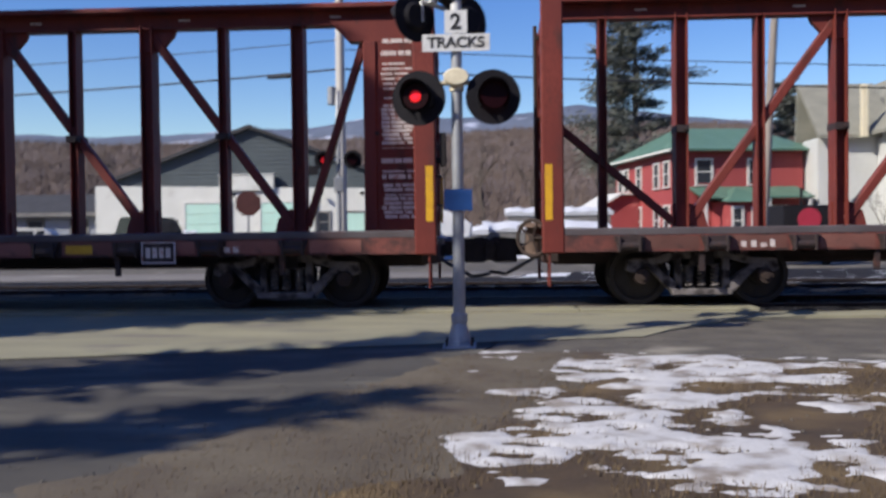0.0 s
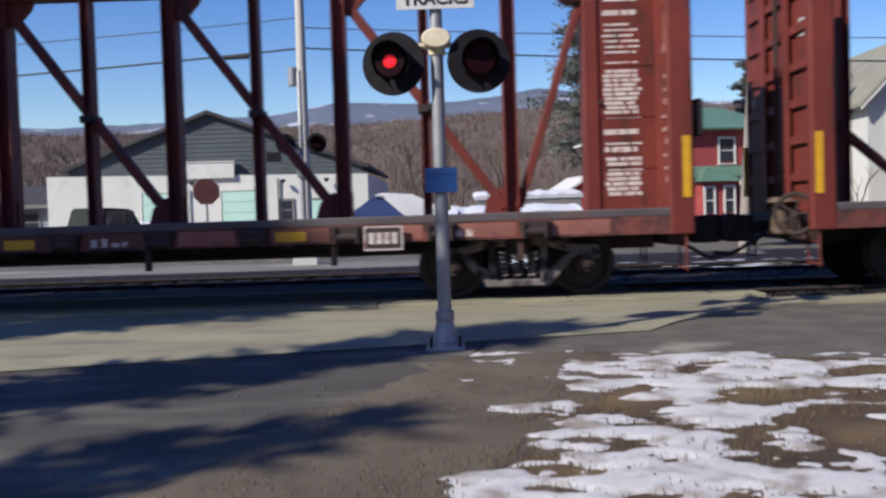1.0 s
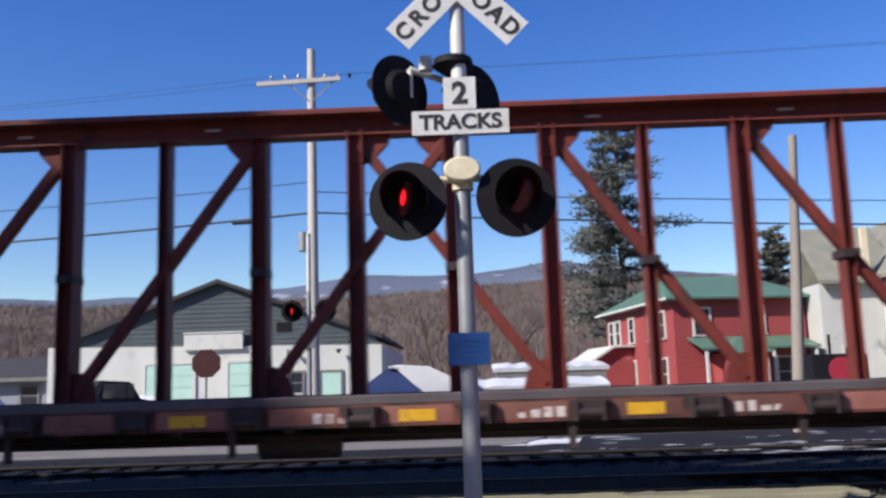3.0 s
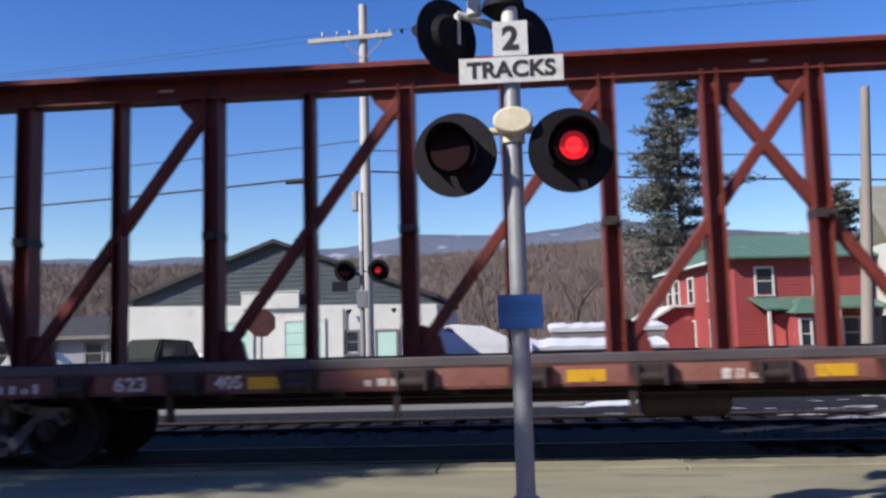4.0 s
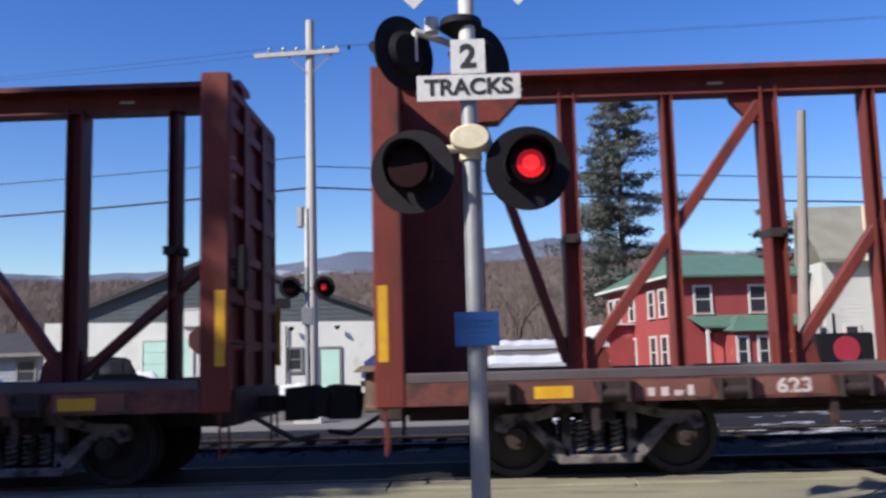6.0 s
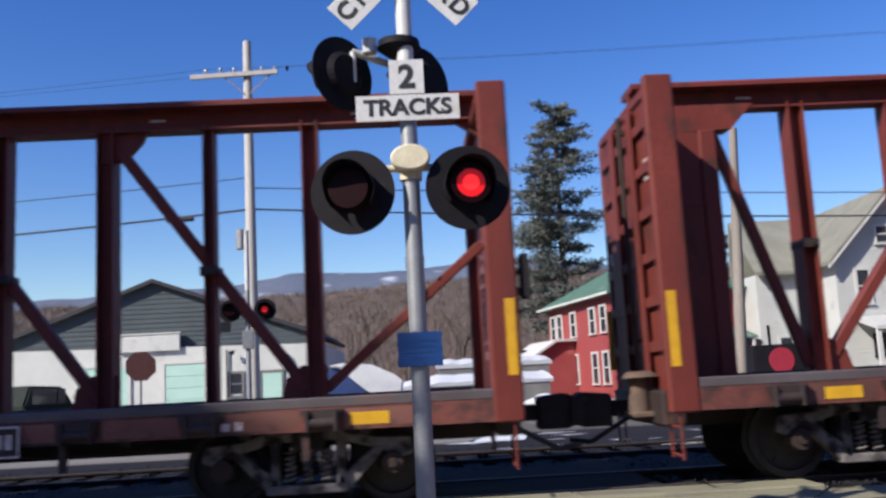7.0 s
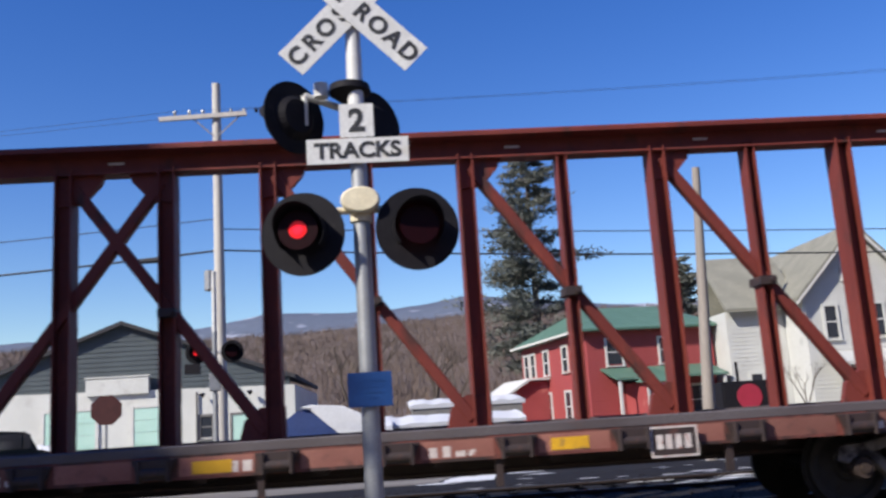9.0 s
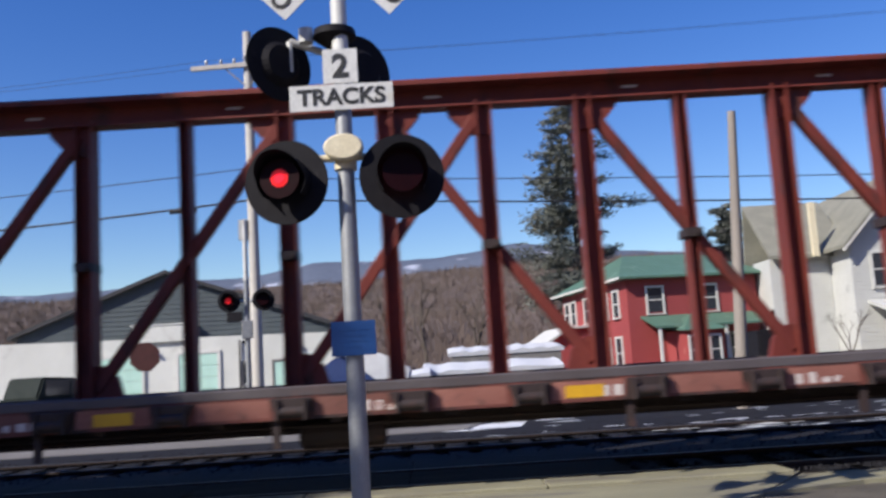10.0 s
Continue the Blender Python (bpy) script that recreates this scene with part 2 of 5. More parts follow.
# distance haze is painted in: blue ridge, blue-white snow patches
M["far_hill"] = mat("far_ridge_haze_tint", (0.112, 0.132, 0.180), (0.090, 0.108, 0.152), 0.95, scale=0.004, fine=0.05, c=(0.42, 0.44, 0.52), c_scale=0.006, c_at=(0.56, 0.64), bump=0.0)
M["dark_car"] = mat("dark_green_car_paint", (0.022, 0.030, 0.027), (0.015, 0.022, 0.020), 0.7, scale=2, bump=0.0, spec=0.15)
M["stop_red"] = mat("dull_maroon_sign", (0.105, 0.034, 0.028), (0.075, 0.026, 0.022), 0.55, scale=6, fine=40, bump=0.05)
M["bright_red"] = mat("bright_red_paint", (0.42, 0.035, 0.065), (0.33, 0.03, 0.05), 0.4, scale=4, bump=0.0)
M["rubber"] = mat("tyre_rubber", (0.02, 0.02, 0.02), (0.03, 0.03, 0.03), 0.9, scale=10)


# ---- mesh helpers ----
def box(bm, x0, x1, y0, y1, z0, z1, m=None):
    vs = [bm.verts.new((x, y, z)) for x in (x0, x1) for y in (y0, y1) for z in (z0, z1)]
    for f in ((0, 1, 3, 2), (4, 6, 7, 5), (0, 4, 5, 1), (2, 3, 7, 6), (0, 2, 6, 4), (1, 5, 7, 3)):
        bm.faces.new([vs[i] for i in f])
    if m is not None:
        bmesh.ops.transform(bm, matrix=m, verts=vs)
    return vs


def prism(bm, pts, y0, y1, m=None):
    """An outline of (x, z) drawn out along y."""
    a = [bm.verts.new((x, y0, z)) for x, z in pts]
    b = [bm.verts.new((x, y1, z)) for x, z in pts]
    bm.faces.new(a)
    bm.faces.new(b[::-1])
    for i in range(len(pts)):
        j = (i + 1) % len(pts)
        bm.faces.new((a[i], b[i], b[j], a[j]))
    if m is not None:
        bmesh.ops.transform(bm, matrix=m, verts=a + b)
    return a + b


def cone(bm, r0, r1, h, m=None, seg=16):
    """A capped tapered cylinder from z = 0 to h."""
    g = bmesh.ops.create_cone(bm, cap_ends=True, segments=seg, radius1=r0, radius2=r1, depth=h)
    bmesh.ops.translate(bm, vec=(0, 0, h / 2), verts=g["verts"])
    if m is not None:
        bmesh.ops.transform(bm, matrix=m, verts=g["verts"])
    return g["verts"]


def rod(bm, p, q, r0, r1=None, seg=8):
    p, q = Vector(p), Vector(q)
    d = q - p
    m = Matrix.Translation(p) @ d.to_track_quat("Z", "Y").to_matrix().to_4x4()
    return cone(bm, r0, r0 if r1 is None else r1, d.length, m, seg)


def bar(bm, p, q, w, d):
    """A box beam from p to q in an x-z plane: w across it, d along y."""
    p, q = Vector(p), Vector(q)
    v = q - p
    a = math.atan2(v.x, v.z)
    return box(bm, -w / 2, w / 2, -d / 2, d / 2, 0, v.length, Matrix.Translation(p) @ Matrix.Rotation(a, 4, "Y"))


def soften(bm, w, seg=1):
    bmesh.ops.recalc_face_normals(bm, faces=bm.faces)
    bmesh.ops.bevel(bm, geom=[e for e in bm.edges if e.is_manifold and e.calc_face_angle(0) > 0.5], offset=w, segments=seg, affect="EDGES", clamp_overlap=True)


def as_mesh(name, bm, material, smooth=False):
    bmesh.ops.recalc_face_normals(bm, faces=bm.faces)
    me = bpy.data.meshes.new(name)
    bm.to_mesh(me)
    bm.free()
    me.materials.append(M[material])
    if smooth:
        for p in me.polygons:
            p.use_smooth = True
        me.set_sharp_from_angle(angle=radians(40))
    return me


def part(name, bm, material, parent=None, label="", at=None, smooth=False):
    me = bm if isinstance(bm, bpy.types.Mesh) else as_mesh(name, bm, material, smooth)
    ob = new(name, me)
    if parent:
        ob.parent = parent
    if at is not None:
        ob.matrix_basis = at
    return tagged(ob, label)


def thing(name, label, category, at=None, group="", kind=""):
    ob = tagged(new(name), label, category, group, kind)
    ob.empty_display_size = 0.2
    if at is not None:
        ob.matrix_basis = at
    return ob


def letters(name, text, size, material, parent, at, label="", depth=0.002, squeeze=1.0):
    """Raised lettering as a mesh, in the x-z plane, facing -y."""
    cu = bpy.data.curves.new(name, "FONT")
    cu.body, cu.size, cu.extrude, cu.align_x, cu.align_y = text, size, depth, "CENTER", "CENTER"
    cu.offset = size * 0.032
    tmp = bpy.data.objects.new(name, cu)
    me = bpy.data.meshes.new_from_object(tmp)
    bpy.data.objects.remove(tmp)
    me.materials.clear()
    me.materials.append(M[material])
    me.transform(Matrix.Rotation(radians(90), 4, "X") @ Matrix.Diagonal((squeeze, 1, 1, 1)))
    return part(name, me, material, parent, label, at)


B = bmesh.new


# ---- ground ----
def grid_sheet(name, x0, x1, y0, y1, step, height, material, label, category, kind="structure"):
    nx, ny = int((x1 - x0) / step) + 1, int((y1 - y0) / step) + 1
    vs = [(x0 + i * step, y0 + j * step, height(x0 + i * step, y0 + j * step)) for j in range(ny) for i in range(nx)]
    fs = [(j * nx + i, j * nx + i + 1, (j + 1) * nx + i + 1, (j + 1) * nx + i) for j in range(ny - 1) for i in range(nx - 1)]
    me = bpy.data.meshes.new(name)
    me.from_pydata(vs, [], fs)
    me.materials.append(M[material])
    for p in me.polygons:
        p.use_smooth = True
    return tagged(new(name, me), label, category, "", kind)


bm = B()
R = 4500
for a in range(48):
    t0, t1 = a * math.tau / 48, (a + 1) * math.tau / 48
    for r0, r1 in ((0, 20), (20, 120), (120, R)):
        pts = [(r0 * math.cos(t0), r0 * math.sin(t0), 0), (r1 * math.cos(t0), r1 * math.sin(t0), 0), (r1 * math.cos(t1), r1 * math.sin(t1), 0), (r0 * math.cos(t1), r0 * math.sin(t1), 0)]
        bm.faces.new([bm.verts.new(p) for p in (pts[1:] if r0 == 0 else pts)] if r0 else [bm.verts.new(p) for p in pts[:1] + pts[1:3]])
bmesh.ops.remove_doubles(bm, verts=bm.verts, dist=0.001)
bmesh.ops.translate(bm, vec=(0, 0, -0.012), verts=bm.verts)
tagged(part("ground", bm, "ground"), "brown winter ground of dead grass and earth", "ground", "", "structure")


def edge_x(y):
    """The ragged right edge of the road in front of the crossing."""
    return 0.25 + 0.42 * (y + 0.4) + 0.10 * noise.noise((0, y * 1.3, 0))


def outline_slab(name, pts, z0, z1, material, label, category, rise=None):
    """A flat slab; rise (y0, y1, dz) lifts its top by dz from y0 to y1."""
    bm = B()
    a = [bm.verts.new((x, y, z0)) for x, y in pts]
    lift = (lambda y: 0.0) if rise is None else (lambda y: rise[2] * min(1, max(0, (y - rise[0]) / (rise[1] - rise[0]))))
    b = [bm.verts.new((x, y, z1 + lift(y))) for x, y in pts]
    bm.faces.new(b)
    for i in range(len(pts)):
        j = (i + 1) % len(pts)
        bm.faces.new((a[i], a[j], b[j], b[i]))
    bmesh.ops.triangulate(bm, faces=bm.faces)
    return tagged(part(name, bm, material), label, category, "", "structure")


ys = [-0.4 - 0.25 * k for k in range(70)]
outline_slab("road", [(-16, 0.75)] + [(0.45, 0.75)] + [(edge_x(y), y) for y in ys] + [(-24, ys[-1])], -0.03, -0.006, "asphalt", "worn grey asphalt road dusted with road salt", "road")
wob = [(x, 0.75 + max(-2.0, 0.42 * min(0, x + 1.2)) + 0.16 * noise.noise((x * 0.9, 3, 0)) + 0.05 * noise.noise((x * 4, 7, 0))) for x in [-16 + 0.4 * k for k in range(46)]]
outline_slab("pavement", [(-16, 3.35), *[(x, y) for x, y in wob], (2.4, 1.3), (3.3, 2.2), (4.1, 3.35)][::1], -0.03, 0.006, "approach", "pale salt-stained concrete apron before the rails", "pavement", (0.75, 3.2, 0.045))
outline_slab("gravel_strip", [(0.45, 0.70)] + [(0.3, -0.35), (1.6, -0.62), (3.4, -1.2), (6, -2.1), (10, -3.2), (30, -6), (30, 3.4), (4.12, 3.4), (3.32, 2.2), (2.42, 1.3)], -0.03, -0.004, "gravel", "trackside strip of tan gravel", "gravel")
outline_slab("gravel_strip", [(3.35, 2.25), (4.4, 2.62), (7, 2.7), (10, 2.62), (16, 2.8), (24, 2.7), (24, 3.34), (4.13, 3.34)], -0.03, 0.035, "approach", "strip of pale crushed stone beside the rails", "gravel")
outline_slab("rail_bed", [(-80, 3.35), (80, 3.35), (80, 12.7), (-80, 12.7)], -0.2, 0.045, "gravel", "level near-black bed under the two tracks", "rail bed").data.materials[0] = M["ballast"]
outline_slab("far_yard", [(-40, 12.7), (40, 12.7), (60, 60), (-60, 60)], -0.03, -0.006, "gravel", "gravel yards and lanes beyond the tracks", "yard")

outline_slab("yard", [(2.2, 12.72), (60, 12.72), (60, 15.6), (12, 15.4), (2.6, 15.0)], -0.03, 0.046, "dark_asphalt", "near-black ground beyond the far track", "yard")


def patch(x, y, seed):
    return 0.50 * noise.fractal((x * 0.9 + seed, y * 1.1, seed), 0.8, 2.1, 5) + 0.50 * noise.noise((x * 2.2, y * 3.6, seed)) + 0.46 * noise.noise((x * 3.4, y * 9.0, seed)) + 0.22 * noise.noise((x * 14, y * 19, seed))


def snow_height(x, y):
    border = x + 0.28 - (0.16 * (y + 3.4) if y > -3.4 else -0.55 * (y + 3.4))     # bare near the road
    near = -0.28 - 0.27 * max(0, x - 1.0) - y
    low = y + 5.0 + 0.12 * x
    bare = 1.1 - math.hypot((x - 2.65) / 0.8, (y + 3.85) / 0.60)                     # brown island
    v = 1.4 * patch(x, y, 4.3) - 0.07
    v = min(v, border * 1.5 + 0.30 + 0.25 * patch(x, y, 2.2), near * 1.6 + 0.15 + 0.25 * patch(x, y, 7.7), low * 1.2 + 0.4 * patch(x, y, 5.1))
    v -= max(0, (x - 3.0) * 0.05) + max(0, bare) * 0.7
    return -0.012 + max(-0.05, min(0.017, 0.05 * v))


grid_sheet("snow_patch", -0.6, 8.0, -6.2, -0.2, 0.035, snow_height, "snow", "thin melting snow lying in patches on dead grass", "snow", "stuff")


def far_snow(x, y):
    v = patch(x * 0.22, y * 2.4, 9.1) - 0.40 - max(0, 1.0 - x) * 0.5
    return 0.045 + max(-0.04, min(0.04, 0.07 * v))


grid_sheet("snow_strip", 0, 26, 7.9, 14.6, 0.08, far_snow, "snow_clean", "strips of dirty snow beyond the far track", "snow", "stuff")
outline_slab("road", [(-40, 12.2), (-3.0, 12.4), (1.0, 12.7), (1.8, 15.4), (-40, 16.0)], -0.03, 0.052, "far_road", "pale salted road running on beyond the tracks", "road")


# grit and dead grass that spill over the road's edge
def shoulder(x, y):
    v = (x - edge_x(y) + 0.1) * 0.9 + 0.55 * noise.fractal((x * 1.6, y * 1.6, 7), 0.8, 2.0, 5)
    return -0.006 + max(-0.03, min(0.012, 0.03 * v)) - max(0, x - edge_x(y) - 0.9 - 0.5 * noise.noise((x * 2, y * 2, 1))) * 0.025


grid_sheet("road_shoulder", -6.5, 1.8, -14.0, -0.5, 0.06, shoulder, "shoulder", "ragged shoulder of tan grit and dead grass along the road", "earth", "stuff")

# dead grass among the snow
rng = random.Random(5)
vs, fs = [], []
for k in range(60000):
    x, y = rng.uniform(-1.8, 6.5), rng.uniform(-7.0, -0.5)
    if x < edge_x(y) + rng.uniform(-0.15, 0.35) or noise.noise((x * 1.1, y * 1.1, 2)) < -0.2 or snow_height(x, y) > -0.004 or y > -0.6 - 0.3 * max(0, x - 1):
        continue
    h, a, lean = rng.uniform(0.008, 0.03), rng.uniform(0, math.tau), rng.uniform(0.2, 1.3)
    w = rng.uniform(0.003, 0.007)
    ca, sa = math.cos(a), math.sin(a)
    i = len(vs)
    vs += [(x - sa * w, y + ca * w, -0.03), (x + sa * w, y - ca * w, -0.03), (x + ca * h * lean, y + sa * h * lean, h)]
    fs.append((i, i + 1, i + 2))
me = bpy.data.meshes.new("grass")
me.from_pydata(vs, [], fs)
me.materials.append(M["straw"])
tagged(new("grass", me), "flattened straw-coloured dead grass", "grass", "", "stuff")

# loose stones on the apron and strip
vs, fs = [], []
for k in range(2600):
    x, y = rng.uniform(-5, 8), rng.uniform(-8, 3.3)
    if x < edge_x(min(y, -0.4)) - 1.2 and rng.random() < 0.9:
        continue
    r = rng.uniform(0.004, 0.016)
    i = len(vs)
    vs += [(x + r * rng.uniform(0.7, 1.2), y, 0), (x, y + r * rng.uniform(0.7, 1.2), 0), (x - r, y, 0), (x, y - r, 0), (x, y, r * rng.uniform(0.5, 1))]
    fs += [(i, i + 1, i + 4), (i + 1, i + 2, i + 4), (i + 2, i + 3, i + 4), (i + 3, i, i + 4)]
me = bpy.data.meshes.new("stones")
me.from_pydata(vs, [], fs)
me.materials.append(M["gravel"])
tagged(new("stones", me), "small loose stones on road edge and gravel", "stones", "", "stuff")

# ---- tracks ----
TRACK_Y = 4.55
RAIL_TOP = 0.10


def rail_outline():
    return [(-0.07, -0.10), (0.07, -0.10), (0.07, -0.085), (0.012, -0.065), (0.012, -0.035), (0.036, -0.025), (0.036, 0), (-0.036, 0), (-0.036, -0.025), (-0.012, -0.035), (-0.012, -0.065), (-0.07, -0.085)]


def make_track(y, label):
    tr = thing("railway_track", label, "railway track", pose(0, y, RAIL_TOP), "tracks", "structure")
    for s in (-1, 1):
        bm = B()
        prism(bm, rail_outline(), -80, 80, Matrix.Rotation(radians(90), 4, "Z"))
        part("rail", bm, "rail", tr, "rusty steel rail with a worn head", pose(0, s * 0.755, 0))
        bm = B()
        box(bm, -80, 80, -0.026, 0.026, 0.0, 0.003)
        part("rail_head", bm, "tread", tr, "polished running surface", pose(0, s * 0.755, 0))
    bm = B()
    box(bm, -0.11, 0.11, -1.28, 1.28, -0.09, -0.055)
    soften(bm, 0.01)
    tie = as_mesh("tie", bm, "tie")
    for k in range(-70, 71):
        part("tie", tie, "tie", tr, at=pose(k * 0.53 + rng.uniform(-0.03, 0.03), rng.uniform(-0.04, 0.04), 0, 0, 0, rng.uniform(-1.5, 1.5)))
    return tr


make_track(TRACK_Y, "near railway track of rusty rails on dark ties")
make_track(TRACK_Y + 4.3, "far railway track of rusty rails on dark ties")

# level crossing panels beside and between the rails
crossing = thing("crossing_surface", "dark worn crossing panels laid flush with the rails", "crossing surface", pose(0, 0, 0.04), "", "structure")
for y0, y1, x1, m in ((3.20, 3.735, 4.0, "approach"), (3.85, 5.24, 2.6, "dark_asphalt"), (5.37, 6.65, 2.6, "dark_asphalt")):
    bm = B()
    box(bm, -1.215, 1.215, y0, y1, -0.02, 0.048)
    soften(bm, 0.012)
    slab = as_mesh("panel", bm, m)
    for k in range(8):
        part("panel", slab, m, crossing, at=pose(x1 - 1.22 - 2.44 * k, 0, rng.uniform(-0.003, 0.003)))

# crushed stone beside the rails
vs, fs = [], []
for k in range(9000):
    x, y = rng.uniform(-14, 16), rng.choice((rng.uniform(3.4, 3.75), rng.uniform(3.85, 5.3), rng.uniform(5.35, 8), rng.uniform(8, 11)))
    r = rng.uniform(0.015, 0.04)
    z = 0.04
    i = len(vs)
    vs += [(x + r * rng.uniform(0.7, 1.2), y, z), (x, y + r * rng.uniform(0.7, 1.2), z), (x - r * rng.uniform(0.7, 1.2), y, z), (x, y - r, z), (x + rng.uniform(-r, r) * 0.4, y + rng.uniform(-r, r) * 0.4, z + r * rng.uniform(0.6, 1.1))]
    fs += [(i, i + 1, i + 4), (i + 1, i + 2, i + 4), (i + 2, i + 3, i + 4), (i + 3, i, i + 4)]
me = bpy.data.meshes.new("ballast")
me.from_pydata(vs, [], fs)
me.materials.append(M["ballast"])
tagged(new("ballast", me), "dark crushed stone ballast between the rails", "ballast", "", "stuff")


# ---- hills ----
def ridge_sheet(name, r0, r1, profile, seed, rough, material, label, kind="structure", a0=-62, span=124):
    """A hillside that climbs from r0 to r1; profile gives the crest's height by bearing."""
    n_a, n_r = 240, 16
    vs, fs = [], []
    for i in range(n_a + 1):
        az = radians(a0 + span * i / n_a)
        crest = profile(math.degrees(az)) * r1
        for j in range(n_r + 1):
            u = j / n_r
            r = r0 + (r1 - r0) * u
            h = crest * (u ** 1.25) + rough * r1 * (u * (1.4 - u)) * noise.fractal((az * 9 + seed, u * 3, seed), 0.9, 2.0, 5)
            vs.append((r * math.sin(az), r * math.cos(az), h - 0.5 if j == 0 else h))
        vs.append(((r1 * 1.25) * math.sin(az), (r1 * 1.25) * math.cos(az), -2))
    m = n_r + 2
    for i in range(n_a):
        for j in range(m - 1):
            fs.append((i * m + j, (i + 1) * m + j, (i + 1) * m + j + 1, i * m + j + 1))
    me = bpy.data.meshes.new(name)
    me.from_pydata(vs, [], fs)
    me.materials.append(M[material])
    for p in me.polygons:
        p.use_smooth = True
    return tagged(new(name, me), label, "hill", "", kind)


def near_profile(a):
    return float(np.interp(a, [-62, -30, -20, -8, 0, 8, 16, 30, 62], [0.088, 0.096, 0.098, 0.103, 0.113, 0.121, 0.110, 0.096, 0.086]))


def far_profile(a):
    return float(np.interp(a, [-62, -30, -20, -12, -7, -3, 1, 5.5, 9, 14, 30, 62], [0.09, 0.097, 0.103, 0.112, 0.126, 0.122, 0.124, 0.135, 0.127, 0.113, 0.10, 0.09]))


ridge_sheet("backdrop_hill", 110, 420, near_profile, 3.0, 0.010, "hill", "long brown hillside of bare winter woods")
# unseen hill added behind the viewer, to dim sky light on upright faces
ridge_sheet("backdrop_hill", 70, 230, lambda a: 0.27 + 0.03 * math.sin(a * 0.07), 5.0, 0.012, "hill", "unseen hillside added behind the road to cut low sky light", a0=66, span=228)
ridge_sheet("backdrop_mountain", 1500, 3200, far_profile, 8.0, 0.010, "far_hill", "distant mountains painted haze blue, with patches of snow")
vs, fs = [], []
for k in range(24000):
    i, u = rng.uniform(30, 210), rng.random() ** 0.8
    az = radians(-62 + 124 * i / 240)
    r = 110 + 310 * u
    h = near_profile(math.degrees(az)) * 420 * u ** 1.25 + 4.2 * (u * (1.4 - u)) * noise.fractal((az * 9 + 3.0, u * 3, 3.0), 0.9, 2.0, 5)
    x, y = r * math.sin(az), r * math.cos(az)
    H = rng.uniform(1.6, 3.6)
    ca, sa = math.cos(az), math.sin(az)
    for q in range(4):
        i0 = len(vs)
        tw = az + rng.uniform(-1.0, 1.0)
        ca, sa = math.cos(tw), math.sin(tw)
        dx, lean, hh, ww = rng.gauss(0, 1.1), rng.gauss(0, 0.9), H * rng.uniform(0.5, 1.0), rng.uniform(0.05, 0.16)
        vs += [(x + ca * (dx - ww), y - sa * (dx - ww), h - 0.5), (x + ca * (dx + ww), y - sa * (dx + ww), h - 0.5), (x + ca * (dx + lean), y - sa * (dx + lean), h + hh)]
        fs.append((i0, i0 + 1, i0 + 2))
me = bpy.data.meshes.new("far_wood")
me.from_pydata(vs, [], fs)
me.materials.append(M["twigs"])
tagged(new("far_wood", me), "bare brown woods covering the hillside", "woods", "", "stuff")


# ---- lumber cars ----
W = 1.168
END = 10.775
DECK = 1.01
TOP = 4.54
Z_LOW = DECK


